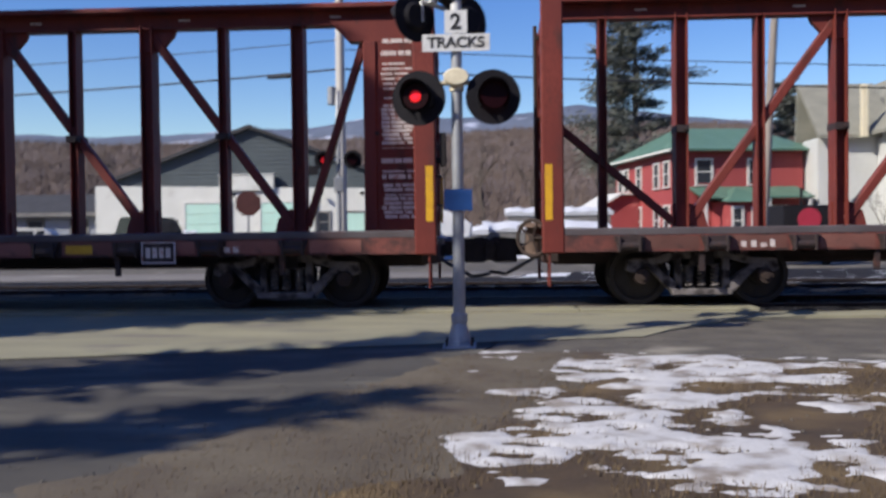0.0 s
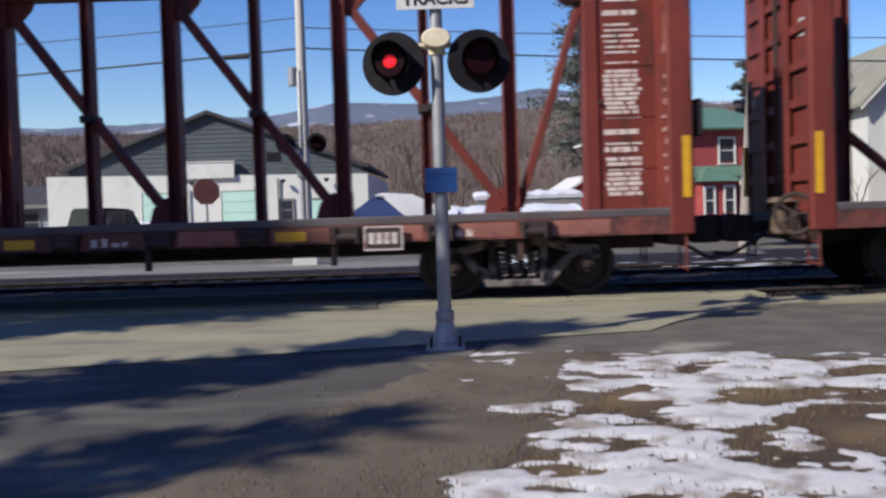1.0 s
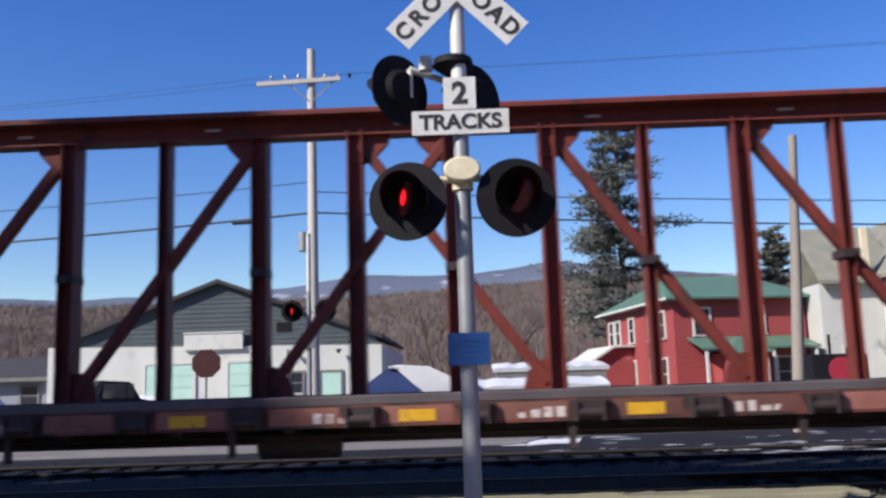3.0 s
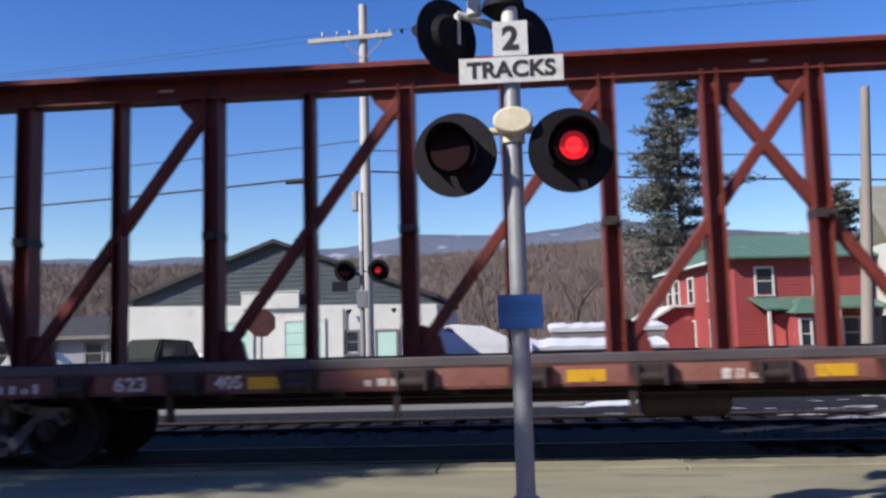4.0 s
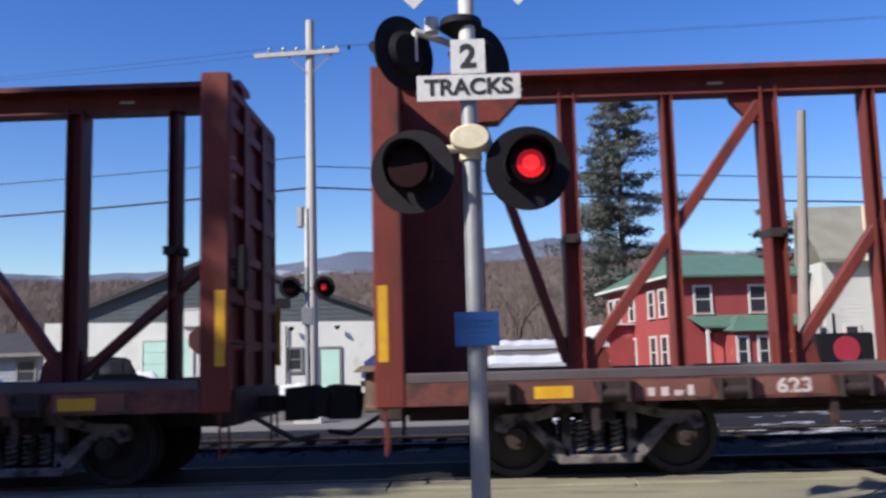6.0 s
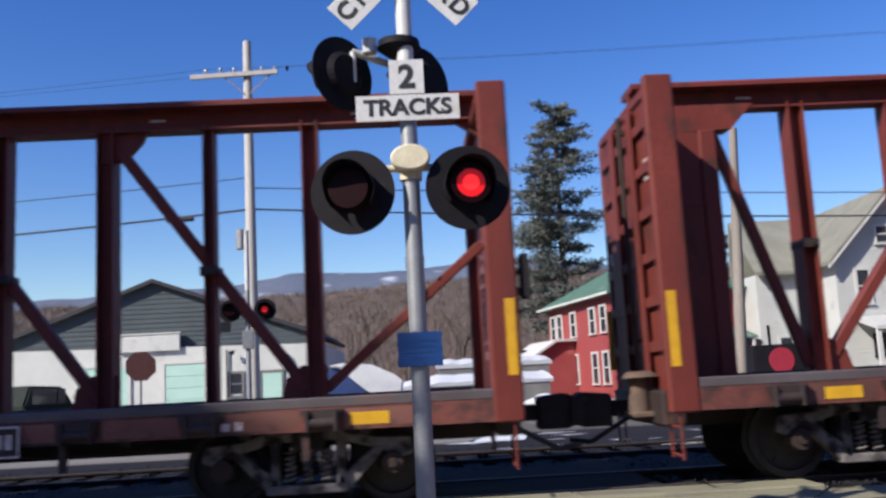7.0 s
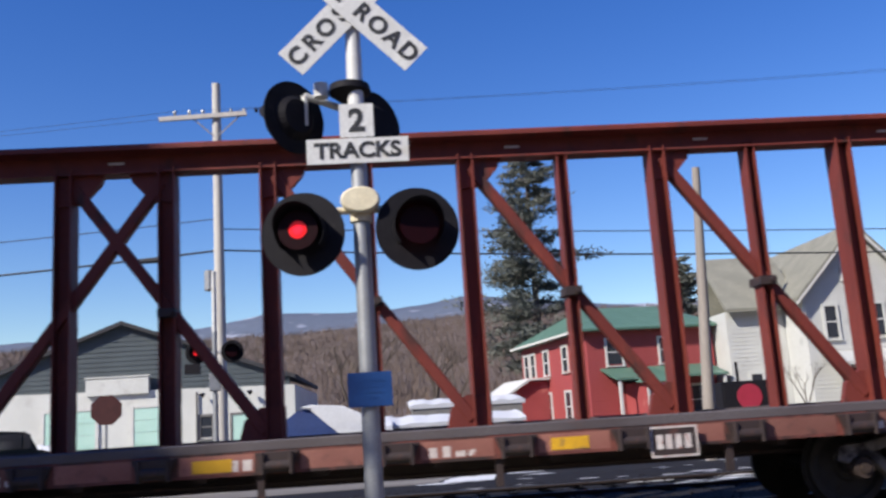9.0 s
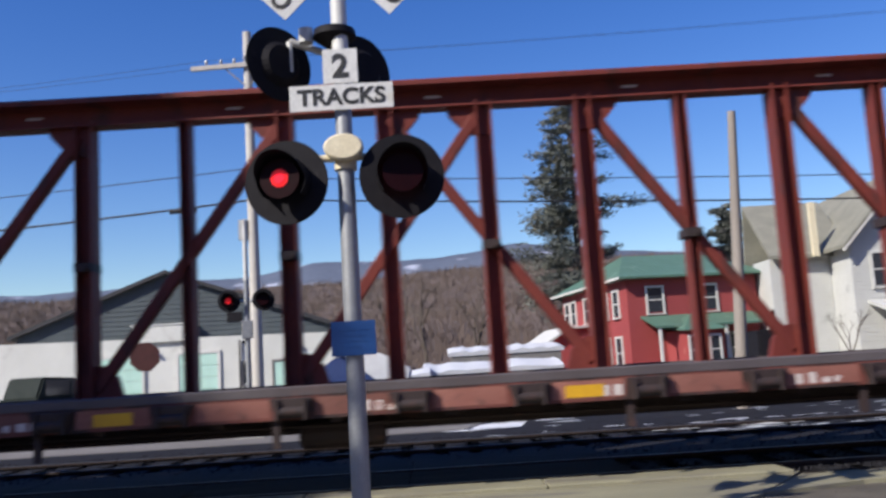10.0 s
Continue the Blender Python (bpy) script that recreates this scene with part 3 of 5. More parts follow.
def bulkhead(car, s, wings):
    """An end wall; s = 1 stands at the +x end, -1 at the other."""
    x = s * END
    root = tagged(new("bulkhead"), "tall ribbed end wall in rust-red paint")
    root.parent = car
    root.matrix_basis = pose(x, 0, 0)
    flip = Matrix.Identity(4) if s > 0 else Matrix.Diagonal((-1, 1, 1, 1))
    bm = B()
    box(bm, -0.03, 0.03, -1.30, 1.20, DECK - 0.05, 4.19)
    me = part("panel", bm, "car_red", root)
    for y in (-1.36, 1.26):
        bm = B()
        box(bm, -0.15, 0.15 if y < 0 else 0.05, y - 0.07, y + 0.07, DECK - 0.25, 4.25, flip)
        soften(bm, 0.018)
        part("edge_post", bm, "car_red", root)
        bm = B()
        box(bm, -0.05, 0.05, y - 0.074 if y < 0 else y + 0.07, y - 0.07 if y < 0 else y + 0.074, 1.22, 1.98)
        part("reflector_stripe", bm, "yellow", root, "upright yellow reflective stripe", pose(0.06 * s, 0, 0))
    bm = B()
    box(bm, -0.13, 0.06, -1.29, 1.19, 4.13, 4.26, flip)
    soften(bm, 0.02)
    part("top_rail", bm, "car_red", root)
    for y in (-0.45, 0.45):
        bm = B()
        box(bm, 0.035, 0.10, y - 0.05, y + 0.05, DECK, 4.13)
        box(bm, 0.09, 0.105, y - 0.11, y + 0.11, DECK, 4.13)
        part("upright_rib", bm, "car_red", root, at=pose(0, 0, 0, 0, 0, 0 if s > 0 else 180))
    for k in range(6):
        z = 1.45 + 0.48 * k
        bm = B()
        for y0, y1 in ((-1.19, -0.5), (-0.4, 0.4), (0.5, 1.19)):
            box(bm, 0.034, 0.08, y0, y1, z, z + 0.05)
            box(bm, 0.07, 0.082, y0 + 0.02, y1 - 0.02, z - 0.06, z + 0.05)
        part("cross_rib", bm, "car_red", root, at=pose(0, 0, 0, 0, 0, 0 if s > 0 else 180))
    # stencilled notices, too small to read
    r = random.Random(11 if s > 0 else 12)
    flip = Matrix.Identity(4) if s > 0 else Matrix.Diagonal((-1, 1, 1, 1))
    if wings:
        # flat panels on both sides of the centre beam, with an end stanchion
        for q in (-1, 1):
            bm = B()
            box(bm, -0.80, -0.032, q * 0.165 - 0.012, q * 0.165 + 0.012, DECK, TOP - 0.60, flip)
            part("end_panel", bm, "car_red", root, "flat red steel panel beside the end wall")
        for z in (1.65, 2.35, 3.05):
            bm = B()
            box(bm, -0.79, -0.04, -0.186, -0.178, z, z + 0.035, flip)
            part("panel_seam", bm, "car_red", root)
        bm = B()
        box(bm, -1.00, -0.80, -0.21, 0.21, DECK, TOP - 0.58, flip)
        soften(bm, 0.015)
        part("end_stanchion", bm, "car_red", root)
        if s > 0:
            # one broad column of closely set lines
            rows = [(3.93, 0.06), (3.74, 0.07)] + [(3.60 - 0.075 * k, 0.03) for k in range(6)] + [(3.06, 0.05)]
            rows += [(2.96 - 0.062 * k, 0.045) for k in range(11)] + [(2.12, 0.07), (1.98, 0.03), (1.88, 0.07)] + [(1.76 - 0.068 * k, 0.05) for k in range(8)]
            for z, h in rows:
                bm = B()
                x = -0.74 + r.uniform(0, 0.05)
                end = -0.26 + r.uniform(-0.03, 0.05)
                while x < end - 0.05:
                    w = min(r.uniform(0.06, 0.34), end - x)
                    box(bm, x, x + w, -0.1815, -0.1772, z, z + h)
                    x += w + r.uniform(0.012, 0.035)
                part("notice_line", bm, "white_mark", root)
    for k in range(0 if s < 0 else 9):
        z = 1.42 + 0.17 * k
        for y0, y1 in ((-1.16, -0.58),) if wings else ((-1.16, -0.42), (0.28, 0.86)):
            bm = B()
            y = y0 + r.uniform(0, 0.08)
            stop_at = y1 - r.uniform(0, 0.2)
            while y < stop_at - 0.04:
                w = min(r.uniform(0.07, 0.26), stop_at - y)
                box(bm, -0.041, -0.032, y, y + w, z, z + (0.05 if k % 3 else 0.085))
                y += w + r.uniform(0.015, 0.05)
            part("notice_line", bm, "notice_faded", root)
    if s > 0:
        bm = B()
        box(bm, -0.041, -0.032, -0.88, -0.78, 3.20, 3.66)
        box(bm, -0.041, -0.032, -0.98, -0.70, 3.12, 3.20)
        box(bm, -0.041, -0.032, -0.95, -0.78, 3.60, 3.66)
        cone(bm, 0.17, 0.17, 0.009, pose(-0.041, -0.84, 3.95, 0, 90, 0), 20)
        part("emblem", bm, "notice_faded" if wings else "white_mark", root, "plain white painted emblem")
    if s > 0:
        # grab irons and a lever bracket at the near corner
        for z in (1.45, 1.85, 2.25):
            bm = B()
            rod(bm, (0.20, -1.34, z), (0.20, -0.86, z), 0.012)
            for y in (-1.33, -0.87):
                rod(bm, (0.04, y, z), (0.20, y, z), 0.012, seg=6)
            part("grab_iron", bm, "car_dark", root, "dark steel grab iron")
        bm = B()
        box(bm, 0.04, 0.30, -1.33, -1.22, 2.02, 2.10)
        box(bm, 0.20, 0.29, -1.36, -1.19, 1.98, 2.44)
        soften(bm, 0.012)
        part("lever_bracket", bm, "truck", root, "dark lever bracket")
    if s < 0:
        # brake staff and gear on the outer face
        bm = B()
        rod(bm, (-0.17, -0.30, 0.85), (-0.17, -0.30, 4.10), 0.030, seg=10)
        for z in (1.5, 2.7, 3.9):
            box(bm, -0.17, -0.03, -0.34, -0.26, z, z + 0.05)
        part("brake_staff", bm, "rail", root, "thin upright brake staff")
        bm = B()
        cone(bm, 0.13, 0.10, 0.40, pose(-0.24, -0.52, 0.72), 16)
        cone(bm, 0.24, 0.15, 0.07, pose(-0.24, -0.52, 1.12), 20)
        box(bm, -0.34, -0.03, -0.72, -0.22, 0.70, 0.76)
        soften(bm, 0.012)
        part("brake_gear", bm, "brake_rust", root, "rusty brake gear housing on a bracket", smooth=True)
        bm = B()
        box(bm, -0.112, -0.106, 0.78, 0.86, 2.52, 2.66)
        part("tag", bm, "white_mark", root, "small white tag")
    bm = B()
    for q in (0, 1):
        box(bm, 0.151, 0.154, -1.02 + q * 0.2, -0.99 + q * 0.2, 3.25, 3.48)
        box(bm, 0.151, 0.154, -1.02, -0.79, 3.25 + q * 0.2, 3.28 + q * 0.2)
    part("box_mark", bm, "white_mark", root, "square white painted mark", pose(-0.107 * 1, 0, 0) if s > 0 else pose(0.107, 0, 0, 0, 0, 180) @ Matrix.Diagonal((1, -1, 1, 1)))
    return root


def truck(car, x):
    root = tagged(new("truck"), "four-wheeled cast iron truck caked in dust")
    root.parent = car
    root.matrix_basis = pose(x + 0.03, 0, 0)
    for s in (-1, 1):
        y = s * 1.0
        bm = B()
        # the arms, top member and spring seat of the cast frame
        prism(bm, [(-1.06, 0.50), (-1.03, 0.66), (-0.67, 0.68), (-0.36, 0.79), (0.36, 0.79), (0.67, 0.68), (1.03, 0.66), (1.06, 0.50), (0.95, 0.46), (0.70, 0.56), (0.34, 0.66), (-0.34, 0.66), (-0.70, 0.56), (-0.95, 0.46)], y - 0.07, y + 0.07)
        prism(bm, [(-0.80, 0.58), (-0.66, 0.58), (-0.30, 0.28), (-0.30, 0.16), (-0.40, 0.16)], y - 0.08, y + 0.08)
        prism(bm, [(0.80, 0.58), (0.40, 0.16), (0.30, 0.16), (0.30, 0.28), (0.66, 0.58)], y - 0.08, y + 0.08)
        box(bm, -0.42, 0.42, y - 0.11, y + 0.11, 0.15, 0.24)
        for q in (-0.33, 0.33):
            box(bm, q - 0.045, q + 0.045, y - 0.08, y + 0.08, 0.22, 0.68)
        soften(bm, 0.012)
        part("side_frame", bm, "truck_light", root, "dusty cast side frame")
        for q in (-0.18, 0.0, 0.18):
            bm = B()
            turns, last = 90, None
            for k in range(turns):
                a, zc = k * math.tau / 15, 0.25 + 0.33 * k / turns
                c = Vector((q + 0.052 * math.cos(a), y + 0.02 * s + 0.052 * math.sin(a), zc))
                n1, n2 = Vector((math.cos(a), math.sin(a), 0)), Vector((0, 0, 1))
                ring = [bm.verts.new(c + (n1 * math.cos(b) + n2 * math.sin(b)) * 0.016) for b in (0, 1.57, 3.14, 4.71)]
                if last:
                    for i in range(4):
                        bm.faces.new((last[i], last[(i + 1) % 4], ring[(i + 1) % 4], ring[i]))
                last = ring
            part("coil_spring", bm, "truck_light", root)
        for q in (-0.845, 0.845):
            bm = B()
            cone(bm, 0.115, 0.105, 0.17, pose(q, y + s * 0.0, 0.42, -90 * s, 0, 0), 20)
            cone(bm, 0.05, 0.05, 0.20, pose(q, y, 0.42, -90 * s, 0, 0), 12)
            part("bearing_cap", bm, "rail", root, "round rusty axle bearing cap")
    bm = B()
    box(bm, -0.17, 0.17, -1.08, 1.08, 0.56, 0.76)
    soften(bm, 0.02)
    part("bolster", bm, "truck", root)
    for q in (-0.845, 0.845):
        for s in (-1, 1):
            bm = B()
            box(bm, q - 0.5 * (1 if q > 0 else -1) - 0.03, q - 0.5 * (1 if q > 0 else -1) + 0.03, s * 0.755 - 0.06, s * 0.755 + 0.06, 0.30, 0.56)
            part("brake_shoe", bm, "truck", root)
    for q in (-0.845, 0.845):
        bm = B()
        prof = [(0.0, -0.07), (0.13, -0.08), (0.16, -0.035), (0.33, -0.01), (0.345, -0.065), (0.415, -0.065), (0.42, 0.055), (0.45, 0.065), (0.45, 0.09), (0.345, 0.09), (0.33, 0.03), (0.16, 0.03), (0.13, 0.10), (0.0, 0.10)]
        seg = 28
        for s in (-1, 1):
            rings = []
            for k in range(seg):
                t = k * math.tau / seg
                rings.append([bm.verts.new((r * math.cos(t), s * (0.755 - w), r * math.sin(t))) for r, w in prof[1:-1]])
            for k in range(seg):
                a, b = rings[k], rings[(k + 1) % seg]
                for i in range(len(a) - 1):
                    bm.faces.new((a[i], a[i + 1], b[i + 1], b[i]))
            for i in (0, -1):
                bm.faces.new([r[i] for r in rings])
        cone(bm, 0.085, 0.085, 2.0, pose(0, 1.0, 0, 90, 0, 0), 14)
        # lugs and chalk marks that show the turning
        for k in range(3):
            t = k * math.tau / 3
            box(bm, 0.22, 0.29, -0.79, -0.765, -0.02, 0.02, Matrix.Rotation(t, 4, "Y"))
        part("wheelset", bm, "wheel", root, "pair of steel wheels on an axle", pose(q, 0, 0.42), True)
    return root


def coupler(car, s):
    bm = B()
    box(bm, END - 0.15, END + 0.52, -0.075, 0.075, 0.70, 0.88)
    prism(bm, [(END + 0.46, 0.60), (END + 0.78, 0.60), (END + 0.92, 0.66), (END + 0.92, 0.92), (END + 0.78, 0.99), (END + 0.46, 0.96)], -0.19, 0.16)
    box(bm, END + 0.80, END + 0.96, -0.30, -0.12, 0.64, 0.94)
    soften(bm, 0.015)
    part("coupler", bm, "truck", car, "black cast knuckle coupler", pose(0, 0, 0, 0, 0, 0 if s > 0 else 180))
    bm = B()
    p = [(END + 0.05, -0.35, 0.72), (END + 0.35, -0.38, 0.55), (END + 0.62, -0.36, 0.40), (END + 0.88, -0.34, 0.44)]
    for a, b in zip(p, p[1:]):
        rod(bm, a, b, 0.028, seg=8)
    part("brake_hose", bm, "cable", car, "sagging black air hose", pose(0, 0, 0, 0, 0, 0 if s > 0 else 180))
    bm = B()
    box(bm, END - 0.1, END + 0.14, -1.1, 1.1, 0.62, 0.98)
    soften(bm, 0.02)
    part("end_sill", bm, "car_dark", car, at=pose(0, 0, 0, 0, 0, 0 if s > 0 else 180))
    for y in (-1.2, 1.2):
        bm = B()
        for k in range(2):
            rod(bm, (END + 0.05, y - 0.18, 0.62 - 0.28 * k), (END + 0.05, y + 0.18, 0.62 - 0.28 * k), 0.014)
        for q in (-0.18, 0.18):
            rod(bm, (END + 0.05, y + q, 0.30), (END + 0.05, y + q, 0.95), 0.014)
        part("ladder_step", bm, "car_red", car, "rust-red steel grab steps", pose(0, 0, 0, 0, 0, 0 if s > 0 else 180))


def lumber_car(wings):
    car = thing("centerbeam_railcar", "empty rust-red centre-beam lumber flatcar rolling on the near track", "railcar", None, "railcars of the train")
    # deck, sills
    bm = B()
    box(bm, -END + 0.04, END - 0.04, -1.385, 1.385, DECK - 0.06, DECK)
    part("deck", bm, "deck", car, "worn grey steel deck")
    for s in (-1, 1):
        bm = B()
        y = 1.415
        pts = [(y, -0.235), (y, -0.006), (y - 0.022, -0.006), (y - 0.022, -0.215), (y - 0.11, -0.215), (y - 0.11, -0.235)]
        prism(bm, [(-s * p, q + DECK) for p, q in pts], -END, END, Matrix.Rotation(radians(90), 4, "Z"))
        part("side_sill", bm, "sill_red", car, "faded red side sill streaked with grime")
    for q in (-1, 1):
        bm = B()
        prism(bm, [(q * 1.37, DECK - 0.004), (q * 1.42, DECK - 0.004), (q * 1.42, DECK + 0.075), (q * 1.405, DECK + 0.09), (q * 1.37, DECK + 0.09)], -END + 0.16, END - 0.16, Matrix.Rotation(radians(-90), 4, "Z"))
        part("deck_rail", bm, "deck", car, "worn grey rail along the deck's edge")
    bm = B()
    box(bm, -END + 0.1, END - 0.1, -0.22, 0.22, 0.56, DECK - 0.065)
    part("center_sill", bm, "car_dark", car)
    for k in range(-8, 9):
        x = k * W + 0.0
        bm = B()
        prism(bm, [(x - 0.05, DECK - 0.07), (x + 0.05, DECK - 0.07), (x + 0.05, 0.72), (x - 0.05, 0.72)], -1.3, 1.3)
        part("cross_bearer", bm, "car_dark", car)
    # winches under the deck edge
    winch = None
    for s in (-1, 1):
        for k in range(-9, 9):
            x = k * W - 0.41
            if abs(x) > 10:
                continue
            if winch is None:
                bm = B()
                prism(bm, [(-0.21, 0.11), (0.21, 0.11), (0.14, -0.085), (-0.14, -0.085)], -0.04, 0.05)
                cone(bm, 0.055, 0.055, 0.26, pose(-0.13, -0.02, -0.02, 0, 90, 0), 12)
                box(bm, -0.155, -0.12, -0.08, 0.05, -0.105, 0.11)
                box(bm, 0.12, 0.155, -0.08, 0.05, -0.105, 0.11)
                soften(bm, 0.006)
                winch = as_mesh("strap_winch", bm, "car_dark")
            part("strap_winch", winch, "car_dark", car, at=pose(x, s * 1.45, DECK - 0.135, 0, 0, 0 if s < 0 else 180))
    # plates between the winches, each faded in its own way
    bm = B()
    box(bm, -0.36, 0.36, -1.4168, -1.4152, DECK - 0.205, DECK - 0.03)
    plate_mesh = as_mesh("sill_panel", bm, "sill_pale")
    for k in range(-9, 9):
        x = k * W - 0.41 + W / 2
        if abs(x) < 10.2:
            part("sill_panel", plate_mesh, "sill_pale", car, at=pose(x, 0, 0))
    # posts, diagonals
    thick = [0.584, 1.752, 4.088, 6.424, 8.76]
    def post_mesh(w, d):
        bm = B()
        a, b, e, c = w / 2, w / 2 - 0.018, d / 2, 0.012
        ring = [(-a, -e), (-b, -e), (-b, -c), (b, -c), (b, -e), (a, -e), (a, e), (b, e), (b, c), (-b, c), (-b, e), (-a, e)]
        lo = [bm.verts.new((x, y, Z_LOW)) for x, y in ring]
        hi = [bm.verts.new((x, y, TOP - 0.25)) for x, y in ring]
        for i in range(12):
            j = (i + 1) % 12
            bm.faces.new((lo[i], lo[j], hi[j], hi[i]))
        bm.faces.new(hi)
        bm.faces.new(lo[::-1])
        return as_mesh("post", bm, "car_red")
    fat, thin = post_mesh(0.19, 0.30), post_mesh(0.125, 0.24)
    for k in range(-9, 9):
        x = (k + 0.5) * W
        if abs(x) > 10:
            continue
        heavy = any(abs(abs(x) - t) < 0.05 for t in thick)
        part("post", fat if heavy else thin, "car_red", car, at=pose(x, 0, 0))
        # strap hook at mid height
        bm = B()
        box(bm, x - 0.10, x + 0.10, -0.17, 0.17, 2.52, 2.62)
        cone(bm, 0.035, 0.035, 0.44, pose(x + 0.05, 0.22, 2.57, 90, 0, 0), 8)
        if k % 2 == 0:
            part("strap_hook", bm, "car_dark", car)
        else:
            bm.free()
    for s in (-1, 1):
        seq = [(-0.584, 1.752), (1.752, 4.088), (4.088, 6.424), (6.424, 8.76)]
        for xt, xb in seq:
            bm = B()
            bar(bm, (s * (xt + 0.06), 0, TOP - 0.40), (s * (xb - 0.1), 0, Z_LOW + 0.16), 0.13, 0.14)
            soften(bm, 0.012)
            part("diagonal", bm, "car_red", car)
            for x, z, f in ((xt, TOP - 0.25, 1), (xb, Z_LOW, -1)):
                bm = B()
                if f > 0:
                    pts = [(s * (x - 0.10), z), (s * (x + 0.46), z), (s * (x + 0.40), z - 0.16), (s * (x + 0.20), z - 0.38), (s * (x - 0.10), z - 0.42)]
                else:
                    pts = [(s * (x + 0.12), z), (s * (x - 0.42), z), (s * (x - 0.34), z + 0.30), (s * (x - 0.16), z + 0.44), (s * (x + 0.12), z + 0.44)]
                prism(bm, pts, -0.05, 0.05)
                part("gusset", bm, "car_red", car)
        bm = B()
        bar(bm, (s * (END - 1.02), 0, TOP - 0.60) if wings else (s * (END - 0.06), 0, 2.75), (s * 8.86, 0, Z_LOW + 0.16), 0.11, 0.14)
        soften(bm, 0.012)
        part("diagonal", bm, "car_red", car)
        bm = B()
        if wings:
            prism(bm, [(s * 9.25, TOP - 0.24), (s * (END - 0.04), TOP - 0.24), (s * (END - 0.04), TOP - 0.62), (s * 9.55, TOP - 0.56)], -0.14, 0.14)
            part("haunch", bm, "car_red", car, "deep plate under the beam's end")
        else:
            prism(bm, [(s * (END - 0.42), TOP - 0.24), (s * (END - 0.04), TOP - 0.24), (s * (END - 0.04), TOP - 0.50)], -0.05, 0.05)
            part("gusset", bm, "car_red", car)
    bm = B()
    y0 = 0.20
    prism(bm, [(-y0 + 0.07, -0.31), (y0 - 0.07, -0.31), (y0 - 0.07, -0.285), (y0 - 0.14, -0.27), (y0 - 0.14, -0.09), (y0 + 0.08, -0.075), (y0 + 0.08, -0.03), (y0 + 0.04, 0.0), (-y0 - 0.04, 0.0), (-y0 - 0.08, -0.03), (-y0 - 0.08, -0.075), (-y0 + 0.14, -0.09), (-y0 + 0.14, -0.27), (-y0 + 0.07, -0.285)], -END + 0.04, END - 0.04, Matrix.Translation((0, 0, TOP)) @ Matrix.Rotation(radians(90), 4, "Z"))
    part("top_chord", bm, "car_red", car, "long rust-red top beam")
    # pale bars painted for the light that shows through slots in the chord
    for k in range(-4, 5):
        bm = B()
        box(bm, k * 2.336 - 0.09, k * 2.336 + 0.09, -0.068, -0.058, TOP - 0.19, TOP - 0.16)
        part("chord_mark", bm, "white_mark", car, "short pale mark painted for light through a slot")
    for s in (-1, 1):
        bulkhead(car, s, wings)
        coupler(car, s)
        truck(car, s * 8.72)
    # legs that reach below the deck edge
    for s in (-1, 1):
        for x in thick[1:] + [-t for t in thick[1:]]:
            bm = B()
            box(bm, x - 0.035, x + 0.035, s * 1.34 - 0.03, s * 1.34 + 0.03, 0.50, DECK - 0.235)
            part("sill_leg", bm, "car_dark", car)
    # reflectors, numbers, frame
    for x in (-9.17, -5.40, -2.2, 0.17, 2.5, 5.9) if wings else (-3.33, 1.3, 4.8, 9.4):
        bm = B()
        box(bm, x - 0.19, x + 0.19, -1.422, -1.413, DECK - 0.19, DECK - 0.07)
        part("reflector", bm, "yellow", car, "yellow reflective patch")
    if wings:
        letters("car_number", "623", 0.19, "white_mark", car, pose(-6.82, -1.42, DECK - 0.125), "white stencilled number", squeeze=1.25)
        letters("car_number", "405", 0.175, "white_mark", car, pose(-5.79, -1.42, DECK - 0.125), "white stencilled number", squeeze=1.1)
    fx = 6.82 if wings else 5.59
    r = random.Random(3)
    for x0 in (-8.25, -4.4, -0.9, 1.2, 3.4, 7.7):
        for k in range(4):
            bm = B()
            box(bm, x0 + k * 0.13, x0 + k * 0.13 + r.uniform(0.06, 0.1), -1.418, -1.413, DECK - 0.19, DECK - 0.19 + r.uniform(0.05, 0.11))
            part("stencil_mark", bm, "white_mark", car)
    for x0, x1, z0, z1 in ((fx, fx + 0.48, -0.33, -0.31), (fx, fx + 0.48, -0.05, -0.03), (fx, fx + 0.02, -0.31, -0.05), (fx + 0.46, fx + 0.48, -0.31, -0.05)):
        bm = B()
        box(bm, x0, x1, -1.50, -1.49, DECK + z0, DECK + z1)
        part("notice_frame", bm, "white_mark", car)
    bm = B()
    box(bm, fx + 0.02, fx + 0.46, -1.495, -1.47, DECK - 0.31, DECK - 0.05)
    part("notice_board", bm, "car_dark", car, "small dark notice board")
    for k in range(4):
        bm = B()
        box(bm, fx + 0.06 + k * 0.095, fx + 0.125 + k * 0.095, -1.499, -1.496, DECK - 0.25, DECK - 0.11)
        part("notice_mark", bm, "white_mark", car)
    if not wings:
        # hand brake wheel low on the end
        root = tagged(new("brake_wheel"), "rusty round hand brake wheel")
        root.parent = car
        root.matrix_basis = pose(-END - 0.27, -1.16, 0.97, 0, 0, -35)
        bm = B()
        for k in range(24):
            t0, t1 = k * math.tau / 24, (k + 1) * math.tau / 24
            rod(bm, (0.25 * math.cos(t0), 0, 0.25 * math.sin(t0)), (0.25 * math.cos(t1), 0, 0.25 * math.sin(t1)), 0.028, seg=8)
        part("rim", bm, "rail", root)
        bm = B()
        for k in range(5):
            t = k * math.tau / 5
            rod(bm, (0, 0, 0), (0.24 * math.cos(t), 0, 0.24 * math.sin(t)), 0.018, seg=6)
        cone(bm, 0.05, 0.05, 0.22, pose(0, 0.18, 0, 90, 0, 0), 12)
        part("spokes", bm, "rail", root)
    # air tank and pipes
    bm = B()
